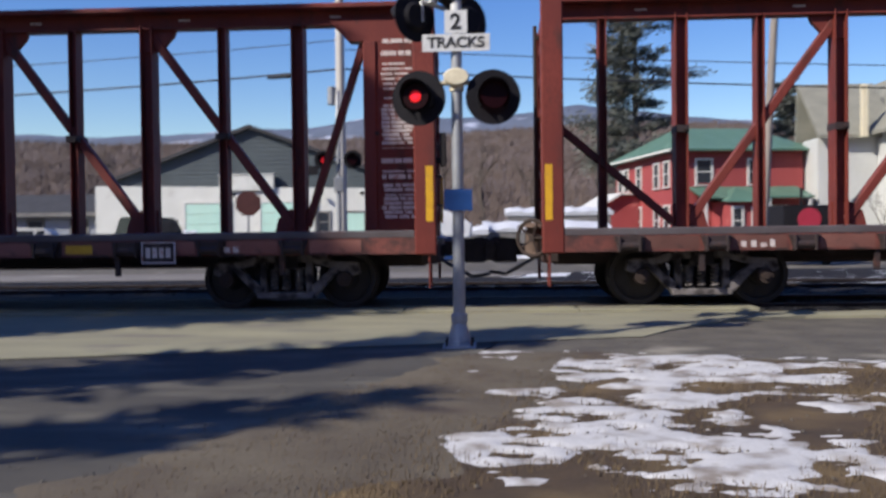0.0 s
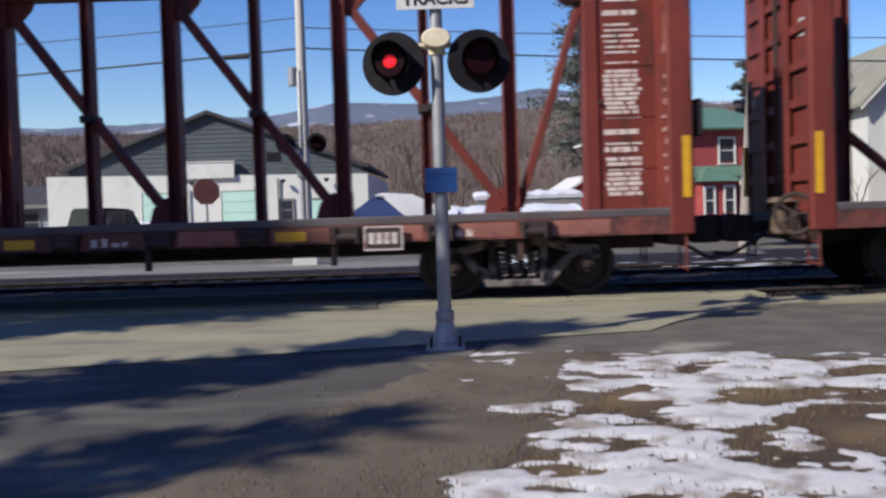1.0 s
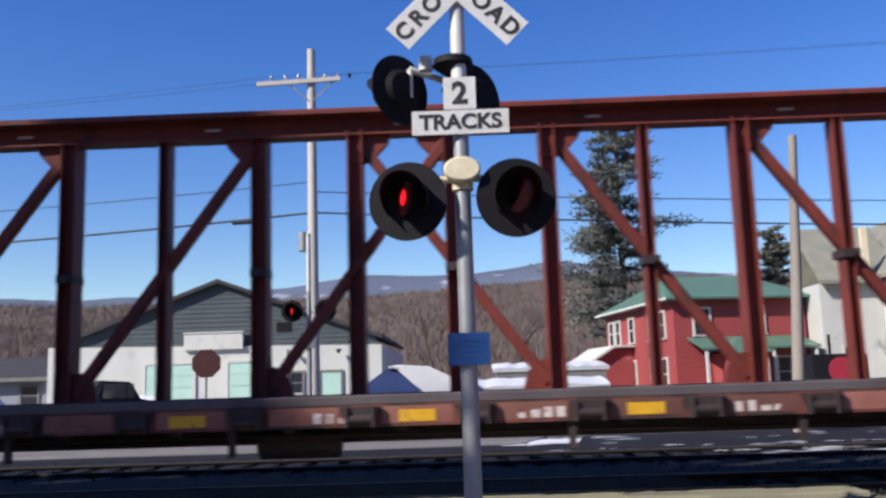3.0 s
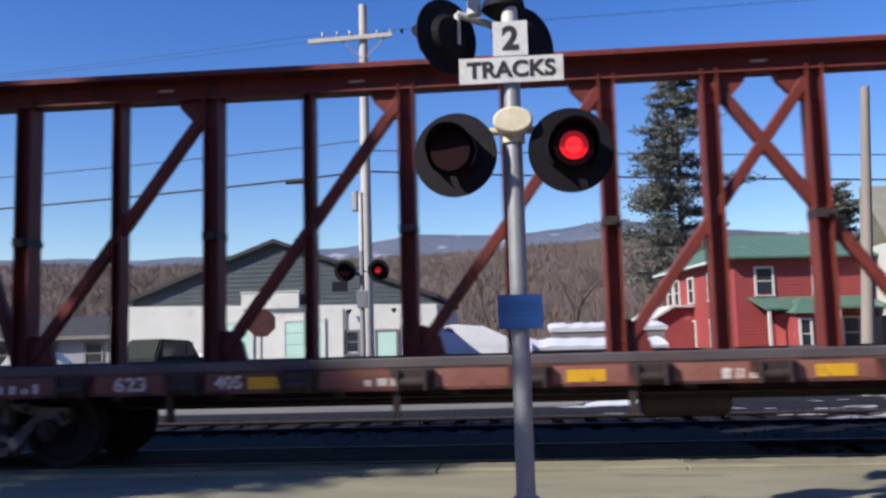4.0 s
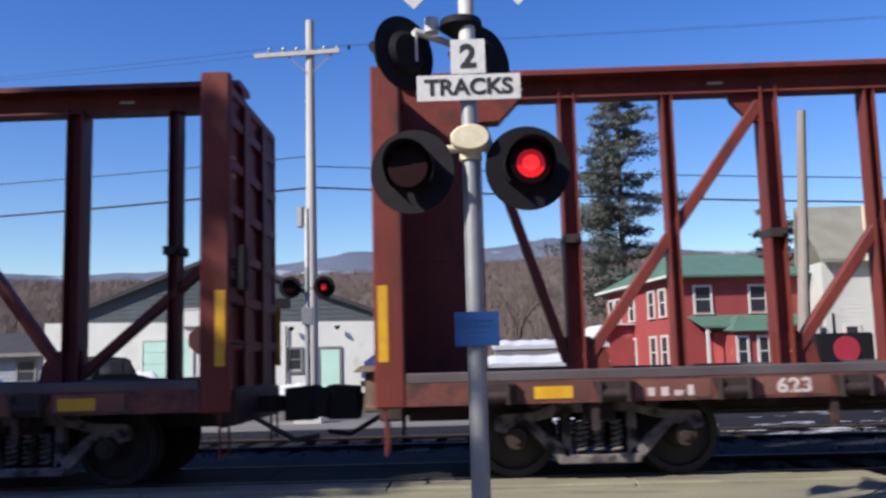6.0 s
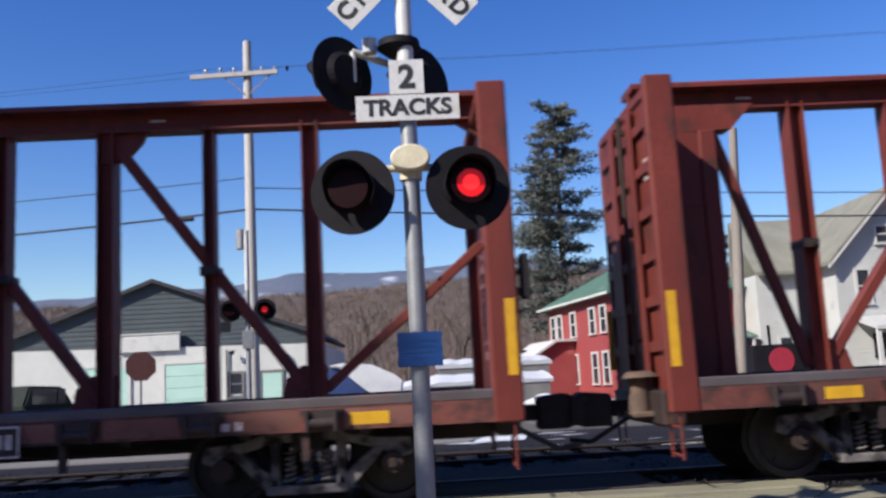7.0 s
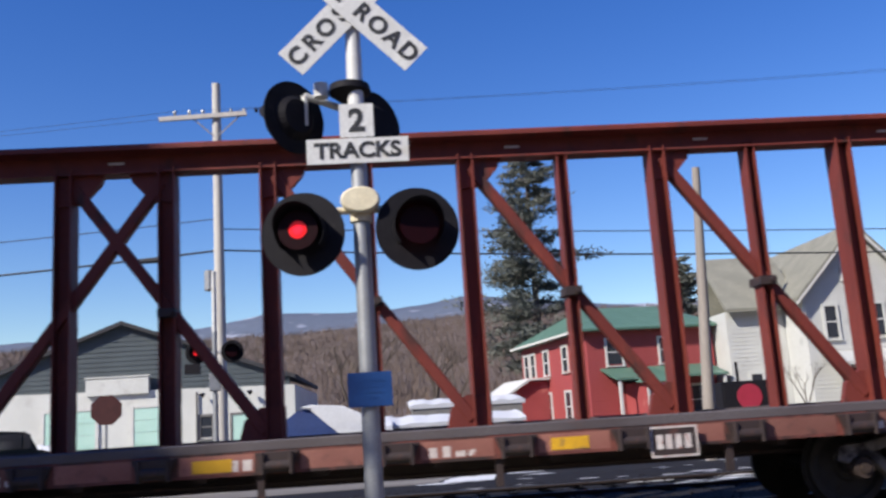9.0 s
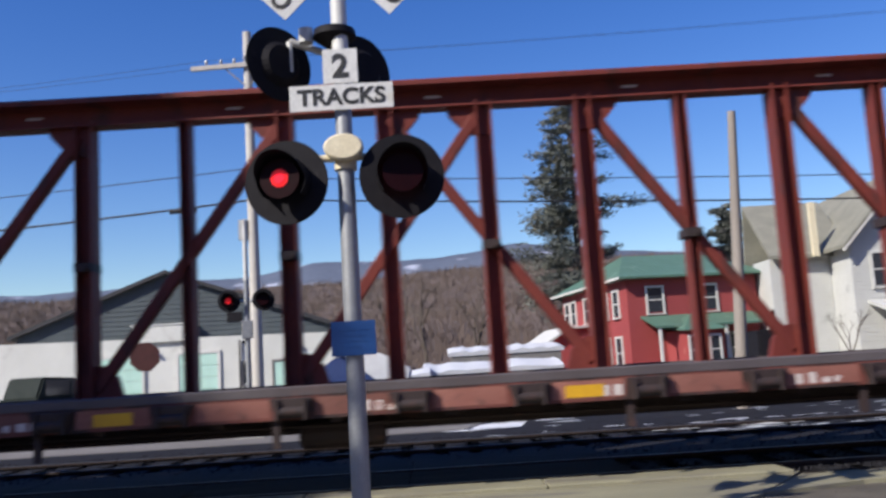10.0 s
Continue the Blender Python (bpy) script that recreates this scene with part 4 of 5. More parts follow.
    cone(bm, 0.17, 0.17, 0.9, pose(-1.6, -0.75, 0.60, 0, 90, 0), 16)
    soften(bm, 0.03)
    part("air_tank", bm, "car_dark", car)
    bm = B()
    rod(bm, (-8, -0.5, 0.62), (8, -0.5, 0.62), 0.022)
    rod(bm, (-6, -0.95, 0.70), (3, -0.95, 0.66), 0.018)
    part("brake_pipe", bm, "car_dark", car)
    return car


PITCH = 23.3
CAR_X = -11.225
middle_car = lumber_car(True)
middle_car.matrix_basis = pose(CAR_X, TRACK_Y, RAIL_TOP)
front_car = lumber_car(False)
front_car.matrix_basis = pose(CAR_X + PITCH, TRACK_Y, RAIL_TOP)
rear_car = copy_thing(front_car, pose(CAR_X - PITCH, TRACK_Y, RAIL_TOP))
CARS = [(middle_car, CAR_X), (front_car, CAR_X + PITCH), (rear_car, CAR_X - PITCH)]


# ---- crossing signal ----
def lamp_unit(sig, name, at, dia=0.56, case=0.17):
    root = tagged(new(name), "black round flasher with a hood over a red lens")
    root.parent = sig
    root.matrix_basis = at                     # faces -y
    bm = B()
    cone(bm, dia / 2, dia / 2, 0.012, pose(0, 0, 0, 90, 0, 0), 40)
    part("backing_disc", bm, "black", root)
    bm = B()
    cone(bm, 0.165, 0.12, case, pose(0, 0, 0, -90, 0, 0), 24)
    part("lamp_case", bm, "black", root)
    bm = B()
    n = 26
    for k in range(n):                          # the hood, open below
        t0, t1 = radians(-38 + 256 * k / n), radians(-38 + 256 * (k + 1) / n)
        l0, l1 = [0.13 + 0.15 * max(0, math.sin(t)) ** 0.7 for t in (t0, t1)]
        q = [(0.165 * math.cos(t0), -0.012, 0.165 * math.sin(t0)), (0.165 * math.cos(t1), -0.012, 0.165 * math.sin(t1)), (0.165 * math.cos(t1), -l1, 0.165 * math.sin(t1)), (0.165 * math.cos(t0), -l0, 0.165 * math.sin(t0))]
        bm.faces.new([bm.verts.new(p) for p in q])
    bmesh.ops.remove_doubles(bm, verts=bm.verts, dist=0.0005)
    bmesh.ops.solidify(bm, geom=bm.faces[:], thickness=0.004)
    part("hood", bm, "black", root, smooth=True)
    return root


def lens(root, spot, bulb="lens_on"):
    """A lens with one glowing and one dark face; turning it stands for switching."""
    bm = B()
    cone(bm, 0.13, 0.13, 0.006, pose(0, 0.003, 0, 90, 0, 0), 28)
    for k, (r, y, h) in enumerate(((spot * 1.4, -0.003, 0.003), (spot * 0.8, -0.006, 0.004))):
        for v in cone(bm, r, r, h, pose(0, y, 0, 90, 0, 0), 24):
            for f in v.link_faces:
                f.material_index = k + 1
    me = as_mesh("lens", bm, "lens_off")
    me.materials.append(M["lens_rim"])
    me.materials.append(M[bulb])
    return part("lens", me, "lens_off", root, "round red signal lens with a bulb on one face", pose(0, -0.15, 0))


def plate(bm, w, h, m):
    box(bm, -w / 2, w / 2, -0.003, 0.003, -h / 2, h / 2, m)


def crossing_signal(at, name_label):
    sig = thing("crossing_signal", name_label, "crossing signal", at, "crossing signals")
    bm = B()
    cone(bm, 0.062, 0.055, 3.05, pose(0, 0, 0.30), 24)
    part("mast", bm, "galv", sig, "dull galvanised mast", smooth=True)
    bm = B()
    cone(bm, 0.056, 0.052, 1.35, pose(0, 0, 3.06), 24)
    cone(bm, 0.06, 0.02, 0.05, pose(0, 0, 4.40), 24)
    part("mast_top", bm, "mast_white", sig, "white painted upper mast", smooth=True)
    bm = B()
    cone(bm, 0.15, 0.135, 0.10, pose(0, 0, -0.05), 8)
    cone(bm, 0.12, 0.075, 0.20, pose(0, 0, 0.05), 16)
    cone(bm, 0.085, 0.085, 0.10, pose(0, 0, 0.24), 16)
    box(bm, -0.17, 0.17, -0.17, 0.17, -0.06, 0.02)
    soften(bm, 0.01)
    part("mast_base", bm, "galv", sig, "cast mast base")
    for q in range(4):
        bm = B()
        cone(bm, 0.016, 0.016, 0.08, pose(0.13 * (1 if q % 2 else -1), 0.13 * (1 if q > 1 else -1), 0.0), 6)
        part("anchor_bolt", bm, "rail", sig)
    return sig


def cross_blade(sig, word, ang, y):
    m = pose(0, y, 4.165) @ Matrix.Rotation(radians(ang), 4, "Y")
    bm = B()
    plate(bm, 1.22, 0.229, m)
    soften(bm, 0.001)
    b = part("crossbuck_blade", bm, "sign_white", sig, "white crossbuck blade with black letters")
    for k, ch in enumerate(word):
        x = (0.105 + 0.143 * (k - 4)) if k > 3 else -(0.105 + 0.143 * (3 - k))
        letters("letter", ch, 0.168, "sign_black", b, m @ pose(x, -0.005, 0))
    return b


signal = crossing_signal(pose(0, 0, 0), "railway crossing signal mast with flashing lamps and crossbuck")
bm = B()
rod(bm, (-0.40, -0.02, 2.70), (0.40, -0.02, 2.70), 0.026, seg=10)
for s in (-1, 1):
    rod(bm, (s * 0.385, -0.02, 2.70), (s * 0.385, -0.0, 2.55), 0.026, seg=10)
part("lamp_arm", bm, "cream", signal, "cream lamp arm")
bm = B()
g = cone(bm, 0.13, 0.13, 0.10, pose(0, -0.04, 2.75, 90, 0, 0) @ Matrix.Diagonal((1, 0.68, 1, 1)), 24)
soften(bm, 0.012)
cone(bm, 0.075, 0.075, 0.13, pose(0, 0, 2.62), 20)
part("junction_box", bm, "cream", signal, "oval cream junction box", smooth=True)
lamp_left = lamp_unit(signal, "flasher", pose(-0.385, -0.06, 2.545, 0, 0, -9))
lamp_right = lamp_unit(signal, "flasher", pose(0.37, -0.06, 2.545, 0, 0, 4))
lens_left, lens_right = lens(lamp_left, 0.042, "lens_side"), lens(lamp_right, 0.066)
# the second pair, turned towards the side road
for x, y, z, rz in ((-0.43, 0.12, 3.42, -137), (0.12, 0.34, 3.41, -137)):
    u = lamp_unit(signal, "flasher", pose(x, y, z, 0, 0, rz), 0.52, 0.05)
bm = B()
rod(bm, (-0.36, 0.14, 3.58), (0.14, 0.36, 3.46), 0.026, seg=10)
rod(bm, (-0.36, 0.14, 3.58), (-0.36, 0.14, 3.36), 0.022, seg=10)
cone(bm, 0.05, 0.05, 0.10, pose(-0.24, 0.10, 3.55), 12)
part("lamp_arm", bm, "mast_white", signal, "white lamp arm")
bm = B()
cone(bm, 0.02, 0.15, 0.10, pose(-0.04, 0.06, 3.46), 24)
cone(bm, 0.15, 0.14, 0.05, pose(-0.04, 0.06, 3.56), 24)
part("bell", bm, "black", signal, "black warning bell", smooth=True)
cross_blade(signal, "CROSSING", -45, -0.070)
cross_blade(signal, "RAILROAD", 45, -0.082)
bm = B()
plate(bm, 0.686, 0.175, pose(0, -0.078, 3.10))
soften(bm, 0.001)
tracks_plate = part("track_count_plate", bm, "sign_white", signal, "white plate with black lettering")
letters("letter", "TRACKS", 0.150, "sign_black", tracks_plate, pose(0, -0.083, 3.098), squeeze=1.05)
bm = B()
plate(bm, 0.23, 0.235, pose(0, -0.078, 3.312))
number_plate = part("count_plate", bm, "sign_white", signal, "white plate with a black figure")
letters("figure", "2", 0.22, "sign_black", number_plate, pose(0.0, -0.083, 3.305))
bm = B()
plate(bm, 0.285, 0.22, pose(0.005, -0.078, 1.505))
soften(bm, 0.001)
blue_plate = part("notice_plate", bm, "blue", signal, "small blue notice plate")
for k, w in enumerate((0.20, 0.16, 0.21, 0.12)):
    bm = B()
    box(bm, 0.005 - w / 2, 0.005 + w / 2, -0.0835, -0.0815, 1.555 - 0.036 * k, 1.563 - 0.036 * k)
    part("text_bar", bm, "blue", blue_plate)

# the signal on the far side, seen beyond the train
far_signal = crossing_signal(pose(-3.62, 14.6, 0.48, 0, 0, 6), "far crossing signal mast beside the pole, flashing red by turns")
far_left = lens(lamp_unit(far_signal, "flasher", pose(-0.381, -0.06, 2.60), 0.50), 0.05, "lens_far")
far_right = lens(lamp_unit(far_signal, "flasher", pose(0.381, -0.06, 2.60), 0.50), 0.05, "lens_far")
bm = B()
rod(bm, (-0.40, 0, 2.60), (0.40, 0, 2.60), 0.03)
part("lamp_arm", bm, "mast_white", far_signal)
bm = B()
box(bm, -0.12, 0.12, -0.1, 0.1, 1.75, 2.15)
soften(bm, 0.01)
part("relay_box", bm, "galv", far_signal, "small grey relay box")
bm = B()
box(bm, -0.3, 0.3, -0.3, 0.3, -0.6, -0.05)
part("footing", bm, "white_wall", far_signal, "concrete footing")


# ---- poles and wires ----
def insulator(bm, p):
    cone(bm, 0.035, 0.05, 0.07, Matrix.Translation(p), 10)
    cone(bm, 0.05, 0.03, 0.06, Matrix.Translation(Vector(p) + Vector((0, 0, 0.07))), 10)


upole = thing("utility_pole", "pale wooden utility pole with a crossarm and insulators", "utility pole", pose(-4.2, 18.7, 0), "utility poles")
bm = B()
cone(bm, 0.17, 0.115, 11.0, None, 16)
part("shaft", bm, "pole_pale", upole, smooth=True)
bm = B()
box(bm, -1.2, 1.2, -0.20, -0.10, 9.95, 10.07, Matrix.Rotation(radians(-2), 4, "Y") @ Matrix.Identity(4))
part("crossarm", bm, "pole_pale", upole)
for x in (-1.12, -0.72, -0.35, 0.42, 0.78, 1.12):
    bm = B()
    insulator(bm, (x, -0.15, 10.07))
    part("insulator", bm, "black" if x > 1 else "galv", upole)
for s in (-1, 1):
    bm = B()
    bar(bm, (s * 0.08, -0.14, 9.45), (s * 0.65, -0.14, 9.98), 0.035, 0.01)
    part("brace", bm, "wood_pole", upole)
bm = B()
cone(bm, 0.14, 0.14, 0.55, pose(-0.26, -0.05, 5.1), 16)
soften(bm, 0.02)
part("cable_can", bm, "galv", upole, "grey cable can")
pole_b = thing("utility_pole", "thin weathered wooden pole with no crossarm", "utility pole", pose(7.2, 14.1, 0, 0, 3.5, 0), "utility poles")
bm = B()
cone(bm, 0.15, 0.09, 6.7, None, 14)
part("shaft", bm, "wood_pole", pole_b, smooth=True)


def cable(p, q, sag, r, label, steps=28):
    bm = B()
    p, q = Vector(p), Vector(q)
    rings = []
    for k in range(steps + 1):
        c = p.lerp(q, k / steps) - Vector((0, 0, sag * 4 * (k / steps) * (1 - k / steps)))
        rings.append([bm.verts.new(c + Vector((0, r * math.cos(i * math.tau / 6), r * math.sin(i * math.tau / 6)))) for i in range(6)])
    for a, b in zip(rings, rings[1:]):
        for i in range(6):
            bm.faces.new((a[i], a[(i + 1) % 6], b[(i + 1) % 6], b[i]))
    return tagged(part("overhead_cable", bm, "cable"), label, "cable", "overhead cables")


cable((-34, 20.0, 5.6), (-4.2, 18.9, 6.25), 0.35, 0.030, "thick black telephone cable slung between poles")
cable((-4.2, 18.9, 6.25), (34, 20.6, 5.2), 0.35, 0.026, "thick black telephone cable slung between poles")
cable((-34, 20.0, 6.6), (-4.2, 18.9, 7.15), 0.35, 0.014, "thin overhead wire slung between poles")
cable((-4.2, 18.9, 6.85), (34, 20.6, 5.8), 0.25, 0.016, "thin overhead wire slung between poles")
for x in (-1.12, 1.12):
    cable((-40, 21, 10.0), (-4.2 + x, 18.6, 10.2), 0.5, 0.005, "thin high power line")
    cable((-4.2 + x, 18.6, 10.2), (44, 16, 11.5), 0.5, 0.004, "thin high power line")
bm = B()
cone(bm, 0.075, 0.075, 0.75, pose(-6.55, 18.99, 6.06, 0, 89, 0), 12)
soften(bm, 0.02)
tagged(part("splice_case", bm, "cable"), "black splice case hung on the cable", "splice case")

# stop sign
stop = thing("stop_sign", "dull maroon octagonal sign on a thin post", "road sign", pose(-6.8, 17.4, 0, 0, 0, 12))
bm = B()
box(bm, -0.03, 0.03, -0.02, 0.02, 0, 2.3)
part("post", bm, "galv", stop)
bm = B()
cone(bm, 0.39, 0.39, 0.004, pose(0, -0.022, 2.05, 90, 0, 0) @ Matrix.Rotation(radians(22.5), 4, "Z"), 8)
part("plate", bm, "stop_red", stop)


# ---- buildings ----
def window(parent, x, y, z0, w, h, frame_mat="trim_white", rot=0.0, origin=(0, 0, 0), sash=True):
    """A framed window on a wall that faces -y before the turn rot about origin."""
    root = new("window")
    root.parent = parent
    root.matrix_basis = pose(*origin, 0, 0, rot) @ pose(x, y, z0)
    f = 0.11
    bm = B()
    box(bm, -w / 2 - f, -w / 2, -0.06, 0.04, -f, h + f)
    box(bm, w / 2, w / 2 + f, -0.06, 0.04, -f, h + f)
    box(bm, -w / 2, w / 2, -0.06, 0.04, h, h + f)
    if sash:
        box(bm, -w / 2, w / 2, -0.03, 0.03, h / 2 - 0.03, h / 2 + 0.03)
    part("window_frame", bm, frame_mat, root)
    bm = B()
    box(bm, -w / 2 - f - 0.03, w / 2 + f + 0.03, -0.11, 0.04, -f - 0.03, -f + 0.03)
    part("window_sill", bm, frame_mat, root)
    bm = B()
    box(bm, -w / 2, w / 2, -0.012, -0.004, 0, h)
    part("pane", bm, "pane", root)
    return root


def clapboards(bm, x0, x1, z0, z1, y, step=0.16):
    """Lapped boards on a wall facing -y."""
    z = z0
    while z < z1 - 0.01:
        zt = min(z + step, z1)
        prism_pts = [(y - 0.022, z), (y, z), (y, zt), (y - 0.004, zt)]
        a = [bm.verts.new((x0, yy, zz)) for yy, zz in prism_pts]
        b = [bm.verts.new((x1, yy, zz)) for yy, zz in prism_pts]
        bm.faces.new((a[0], b[0], b[3], a[3]))
        bm.faces.new((a[0], a[1], b[1], b[0]))
        z = zt


# white garage block with a slate gable behind its parapet
def garage_block():
    g = thing("garage_building", "white one-storey garage with mint doors below a slate-grey gable", "garage", pose(0, 36, 0))
    bm = B()
    prism(bm, [(-19.6, 0), (-3.95, 0), (-3.95, 3.30), (-19.6, 3.62)], 0, 14)
    part("wall", bm, "white_wall", g, "white painted block wall")
    bm = B()
    prism(bm, [(-13.15, 3.30), (-10.40, 3.30), (-10.40, 4.08), (-13.15, 4.08)], -0.18, 0.12)
    box(bm, -13.2, -10.35, -0.22, 0.16, 4.06, 4.12)
    part("parapet", bm, "white_wall", g, "stepped white false front")
    bm = B()
    prism(bm, [(-18.6, 3.3), (-4.2, 3.3), (-4.2, 3.75), (-11.7, 6.45), (-18.6, 3.9)], 0.30, 0.5)
    part("gable_wall", bm, "slate_side", g, "slate-grey sided gable")
    boards = B()
    z = 3.5
    while z < 6.3:
        xl = -18.6 + max(0, (z - 3.9)) * 6.9 / 2.55
        xr = -4.2 - max(0, (z - 3.75)) * 7.5 / 2.70
        box(boards, xl + 0.1, xr - 0.1, 0.275, 0.298, z, z + 0.025)
        z += 0.22
    part("siding_lap", boards, "slate_side", g)
    for xa, za, xb, zb in ((-18.9, 3.86, -11.7, 6.56), (-11.7, 6.56, -3.9, 3.72)):
        bm = B()
        prism(bm, [(xa, za - 0.10), (xb, zb - 0.14), (xb, zb + 0.05), (xa, za + 0.08)], 0.0, 14.2)
        part("roof", bm, "dark_roof", g, "dark shingled roof slope")
    for xc, w in ((-13.85, 2.2), (-10.2, 1.75)):
        d = tagged(new("garage_door"), "mint-green sectional garage door")
        d.parent = g
        d.matrix_basis = pose(xc, -0.03, 0)
        for k in range(5):
            bm = B()
            box(bm, -w / 2, w / 2, -0.03, 0.02, 0.53 * k + 0.01, 0.53 * k + 0.525)
            soften(bm, 0.008)
            part("panel", bm, "mint", d)
        bm = B()
        for q in (-1, 1):
            box(bm, q * (w / 2 + 0.07) - 0.07, q * (w / 2 + 0.07) + 0.07, -0.06, 0.03, 0, 2.80)
        box(bm, -w / 2, w / 2, -0.06, 0.03, 2.66, 2.80)
        part("door_frame", bm, "trim_white", d)
    for xc in (-6.3,):
        d = tagged(new("door"), "narrow pale green door")
        d.parent = g
        d.matrix_basis = pose(xc, -0.03, 0)
        bm = B()
        box(bm, -0.45, 0.45, -0.02, 0.02, 0, 2.1)
        soften(bm, 0.01)
        part("door_leaf", bm, "mint", d)
        bm = B()
        for q in (-1, 1):
            box(bm, q * 0.5 - 0.05, q * 0.5 + 0.05, -0.05, 0.03, 0, 2.2)
        box(bm, -0.45, 0.45, -0.05, 0.03, 2.1, 2.2)
        part("door_frame", bm, "shed_wall", d)
    for xc in (-7.9,):
        window(g, xc, -0.01, 1.2, 0.5, 0.9, "shed_wall")
    bm = B()
    rod(bm, (-8.3, -0.1, 0), (-8.3, -0.1, 3.2), 0.05)
    part("downpipe", bm, "shed_wall", g, "dark downpipe")
    for x in (-12.4, -8.0, -5.9):
        bm = B()
        cone(bm, 0.03, 0.14, 0.16, pose(x, -0.28, 2.95, 25, 0, 0), 12)
        part("wall_lamp", bm, "black", g)
    bm = B()
    box(bm, -8.9, -8.2, 0.29, 0.27, 4.05, 4.5)
    part("vent", bm, "black", g, "dark gable vent")
    return g


garage_block()


def low_house():
    """A low outbuilding beside the garage, its ridge along x."""
    h = thing("low_house", "low pale outbuilding with a dark roof beside the garage", "outbuilding", pose(-24.2, 38.5, 0))
    bm = B()
    box(bm, -4.0, 4.0, 0, 5, 0, 2.35)
    part("wall", bm, "pale_siding", h, "pale blue-grey wall")
    bm = B()
    box(bm, -4.0, 4.0, -0.022, -0.004, 0, 0.02)
    lap = as_mesh("clapboard", bm, "pale_siding")
    for k in range(11):
        part("clapboard", lap, "pale_siding", h, at=pose(0, 0, 0.2 + 0.19 * k))
    turn = Matrix(((0, 1, 0, 0), (1, 0, 0, 0), (0, 0, 1, 0), (0, 0, 0, 1)))
    for pts in ([(-0.5, 2.22), (2.5, 3.30), (2.5, 3.44), (-0.5, 2.36)], [(2.5, 3.30), (5.5, 2.22), (5.5, 2.36), (2.5, 3.44)]):
        bm = B()
        prism(bm, pts, -4.4, 4.4, turn)
        part("roof", bm, "dark_roof", h, "dark shingled roof slope")
    bm = B()
    box(bm, -4.42, 4.42, -0.53, -0.503, 2.16, 2.34)
    part("eave_board", bm, "shed_wall", h)
    for x in (-2.4, 0.2, 2.6):
        window(h, x, -0.02, 1.0, 0.8, 0.9, "shed_wall")
    return h


low_house()


def red_house():
    h = thing("red_house", "two-storey red clapboard house with a green metal roof", "house", pose(10.45, 39.5, 0, 0, 0, 9) @ pose(-10.45, -39.5, 0))
    X0, X1, Y0, Y1, E = 10.4, 17.4, 39.5, 50.3, 5.20
    bm = B()
    box(bm, X0, X1, Y0, Y1, 0, E)
    part("wall", bm, "red_wall", h, "red clapboard walls")
    bm = B()
    prism(bm, [(Y0 - 0.028, 0), (Y0 - 0.004, 0), (Y0 - 0.004, 0.165), (Y0 - 0.008, 0.165)], X0, X1, Matrix(((0, 1, 0, 0), (1, 0, 0, 0), (0, 0, 1, 0), (0, 0, 0, 1))))
    front = as_mesh("clapboard", bm, "red_wall")
    bm = B()
    prism(bm, [(X0 - 0.028, 0), (X0 - 0.004, 0), (X0 - 0.004, 0.165), (X0 - 0.008, 0.165)], Y0, Y1)
    side = as_mesh("clapboard", bm, "red_wall")
    for k in range(28):
        part("clapboard", front, "red_wall", h, at=pose(0, 0, 0.35 + 0.17 * k))
        part("clapboard", side, "red_wall", h, at=pose(0, 0, 0.35 + 0.17 * k))
    o = 0.55
    bm = B()
    eave = [(X0 - o, Y0 - o), (X1 + o, Y0 - o), (X1 + o, Y1 + o), (X0 - o, Y1 + o)]
    base = [bm.verts.new((x, y, E)) for x, y in eave]
    lip = [bm.verts.new((x, y, E + 0.10)) for x, y in eave]
    r0, r1 = bm.verts.new((12.4, 44.9, 7.0)), bm.verts.new((16.9, 44.9, 7.0))
    bm.faces.new(base[::-1])
    for i in range(4):
        j = (i + 1) % 4
        bm.faces.new((base[i], base[j], lip[j], lip[i]))
    bm.faces.new((lip[0], lip[1], r1, r0))
    bm.faces.new((lip[1], lip[2], r1))
    bm.faces.new((lip[2], lip[3], r0, r1))
    bm.faces.new((lip[3], lip[0], r0))
    part("roof", bm, "green_roof", h, "low hipped green metal roof")
    bm = B()
    for k in range(17):
        x = X0 - o + 0.3 + k * 0.42
        t = min(1, max(0.03, (x - X0 + o) / (12.4 - X0 + o)), max(0.03, (X1 + o - x) / (X1 + o - 16.9)))
        rod(bm, (x, Y0 - o + 0.03, E + 0.11), (x, Y0 - o + t * (44.9 - Y0 + o), E + 0.11 + 1.70 * t), 0.02, seg=4)
    part("roof_seam", bm, "green_roof", h)
    bm = B()
    box(bm, X0 - o - 0.03, X0 - o, Y0 - o, Y1 + o, E - 0.01, E + 0.11)
    part("eave_board", bm, "trim_white", h)
    for x in (11.85, 14.75):
        window(h, x, Y0 - 0.03, 3.50, 0.78, 1.22)
    for k, (y, z, hh) in enumerate([(y, z, hh) for z, hh in ((3.45, 1.25), (0.8, 1.5)) for y in (-1.5, -3.1, -6.2, -8.6, -9.8)]):
        window(h, y, -0.04, z, 0.75, hh, rot=-90, origin=(X0, Y0, 0))
    # porch with a green roof
    p = new("porch")
    p.parent = h
    bm = B()
    prism(bm, [(-2.0, 2.62), (-2.0, 2.72), (0.0, 3.32), (0.0, 3.22)], 11.0, 17.0, Matrix.Translation((0, Y0, 0)) @ Matrix(((0, 1, 0, 0), (1, 0, 0, 0), (0, 0, 1, 0), (0, 0, 0, 1))))
    part("porch_roof", bm, "green_roof", p, "green metal porch roof")
    for x in (11.2, 12.9, 14.6, 16.8):
        bm = B()
        box(bm, x - 0.07, x + 0.07, Y0 - 1.95, Y0 - 1.81, 0, 2.62)
        soften(bm, 0.01)
        part("porch_post", bm, "trim_white", p)
    bm = B()
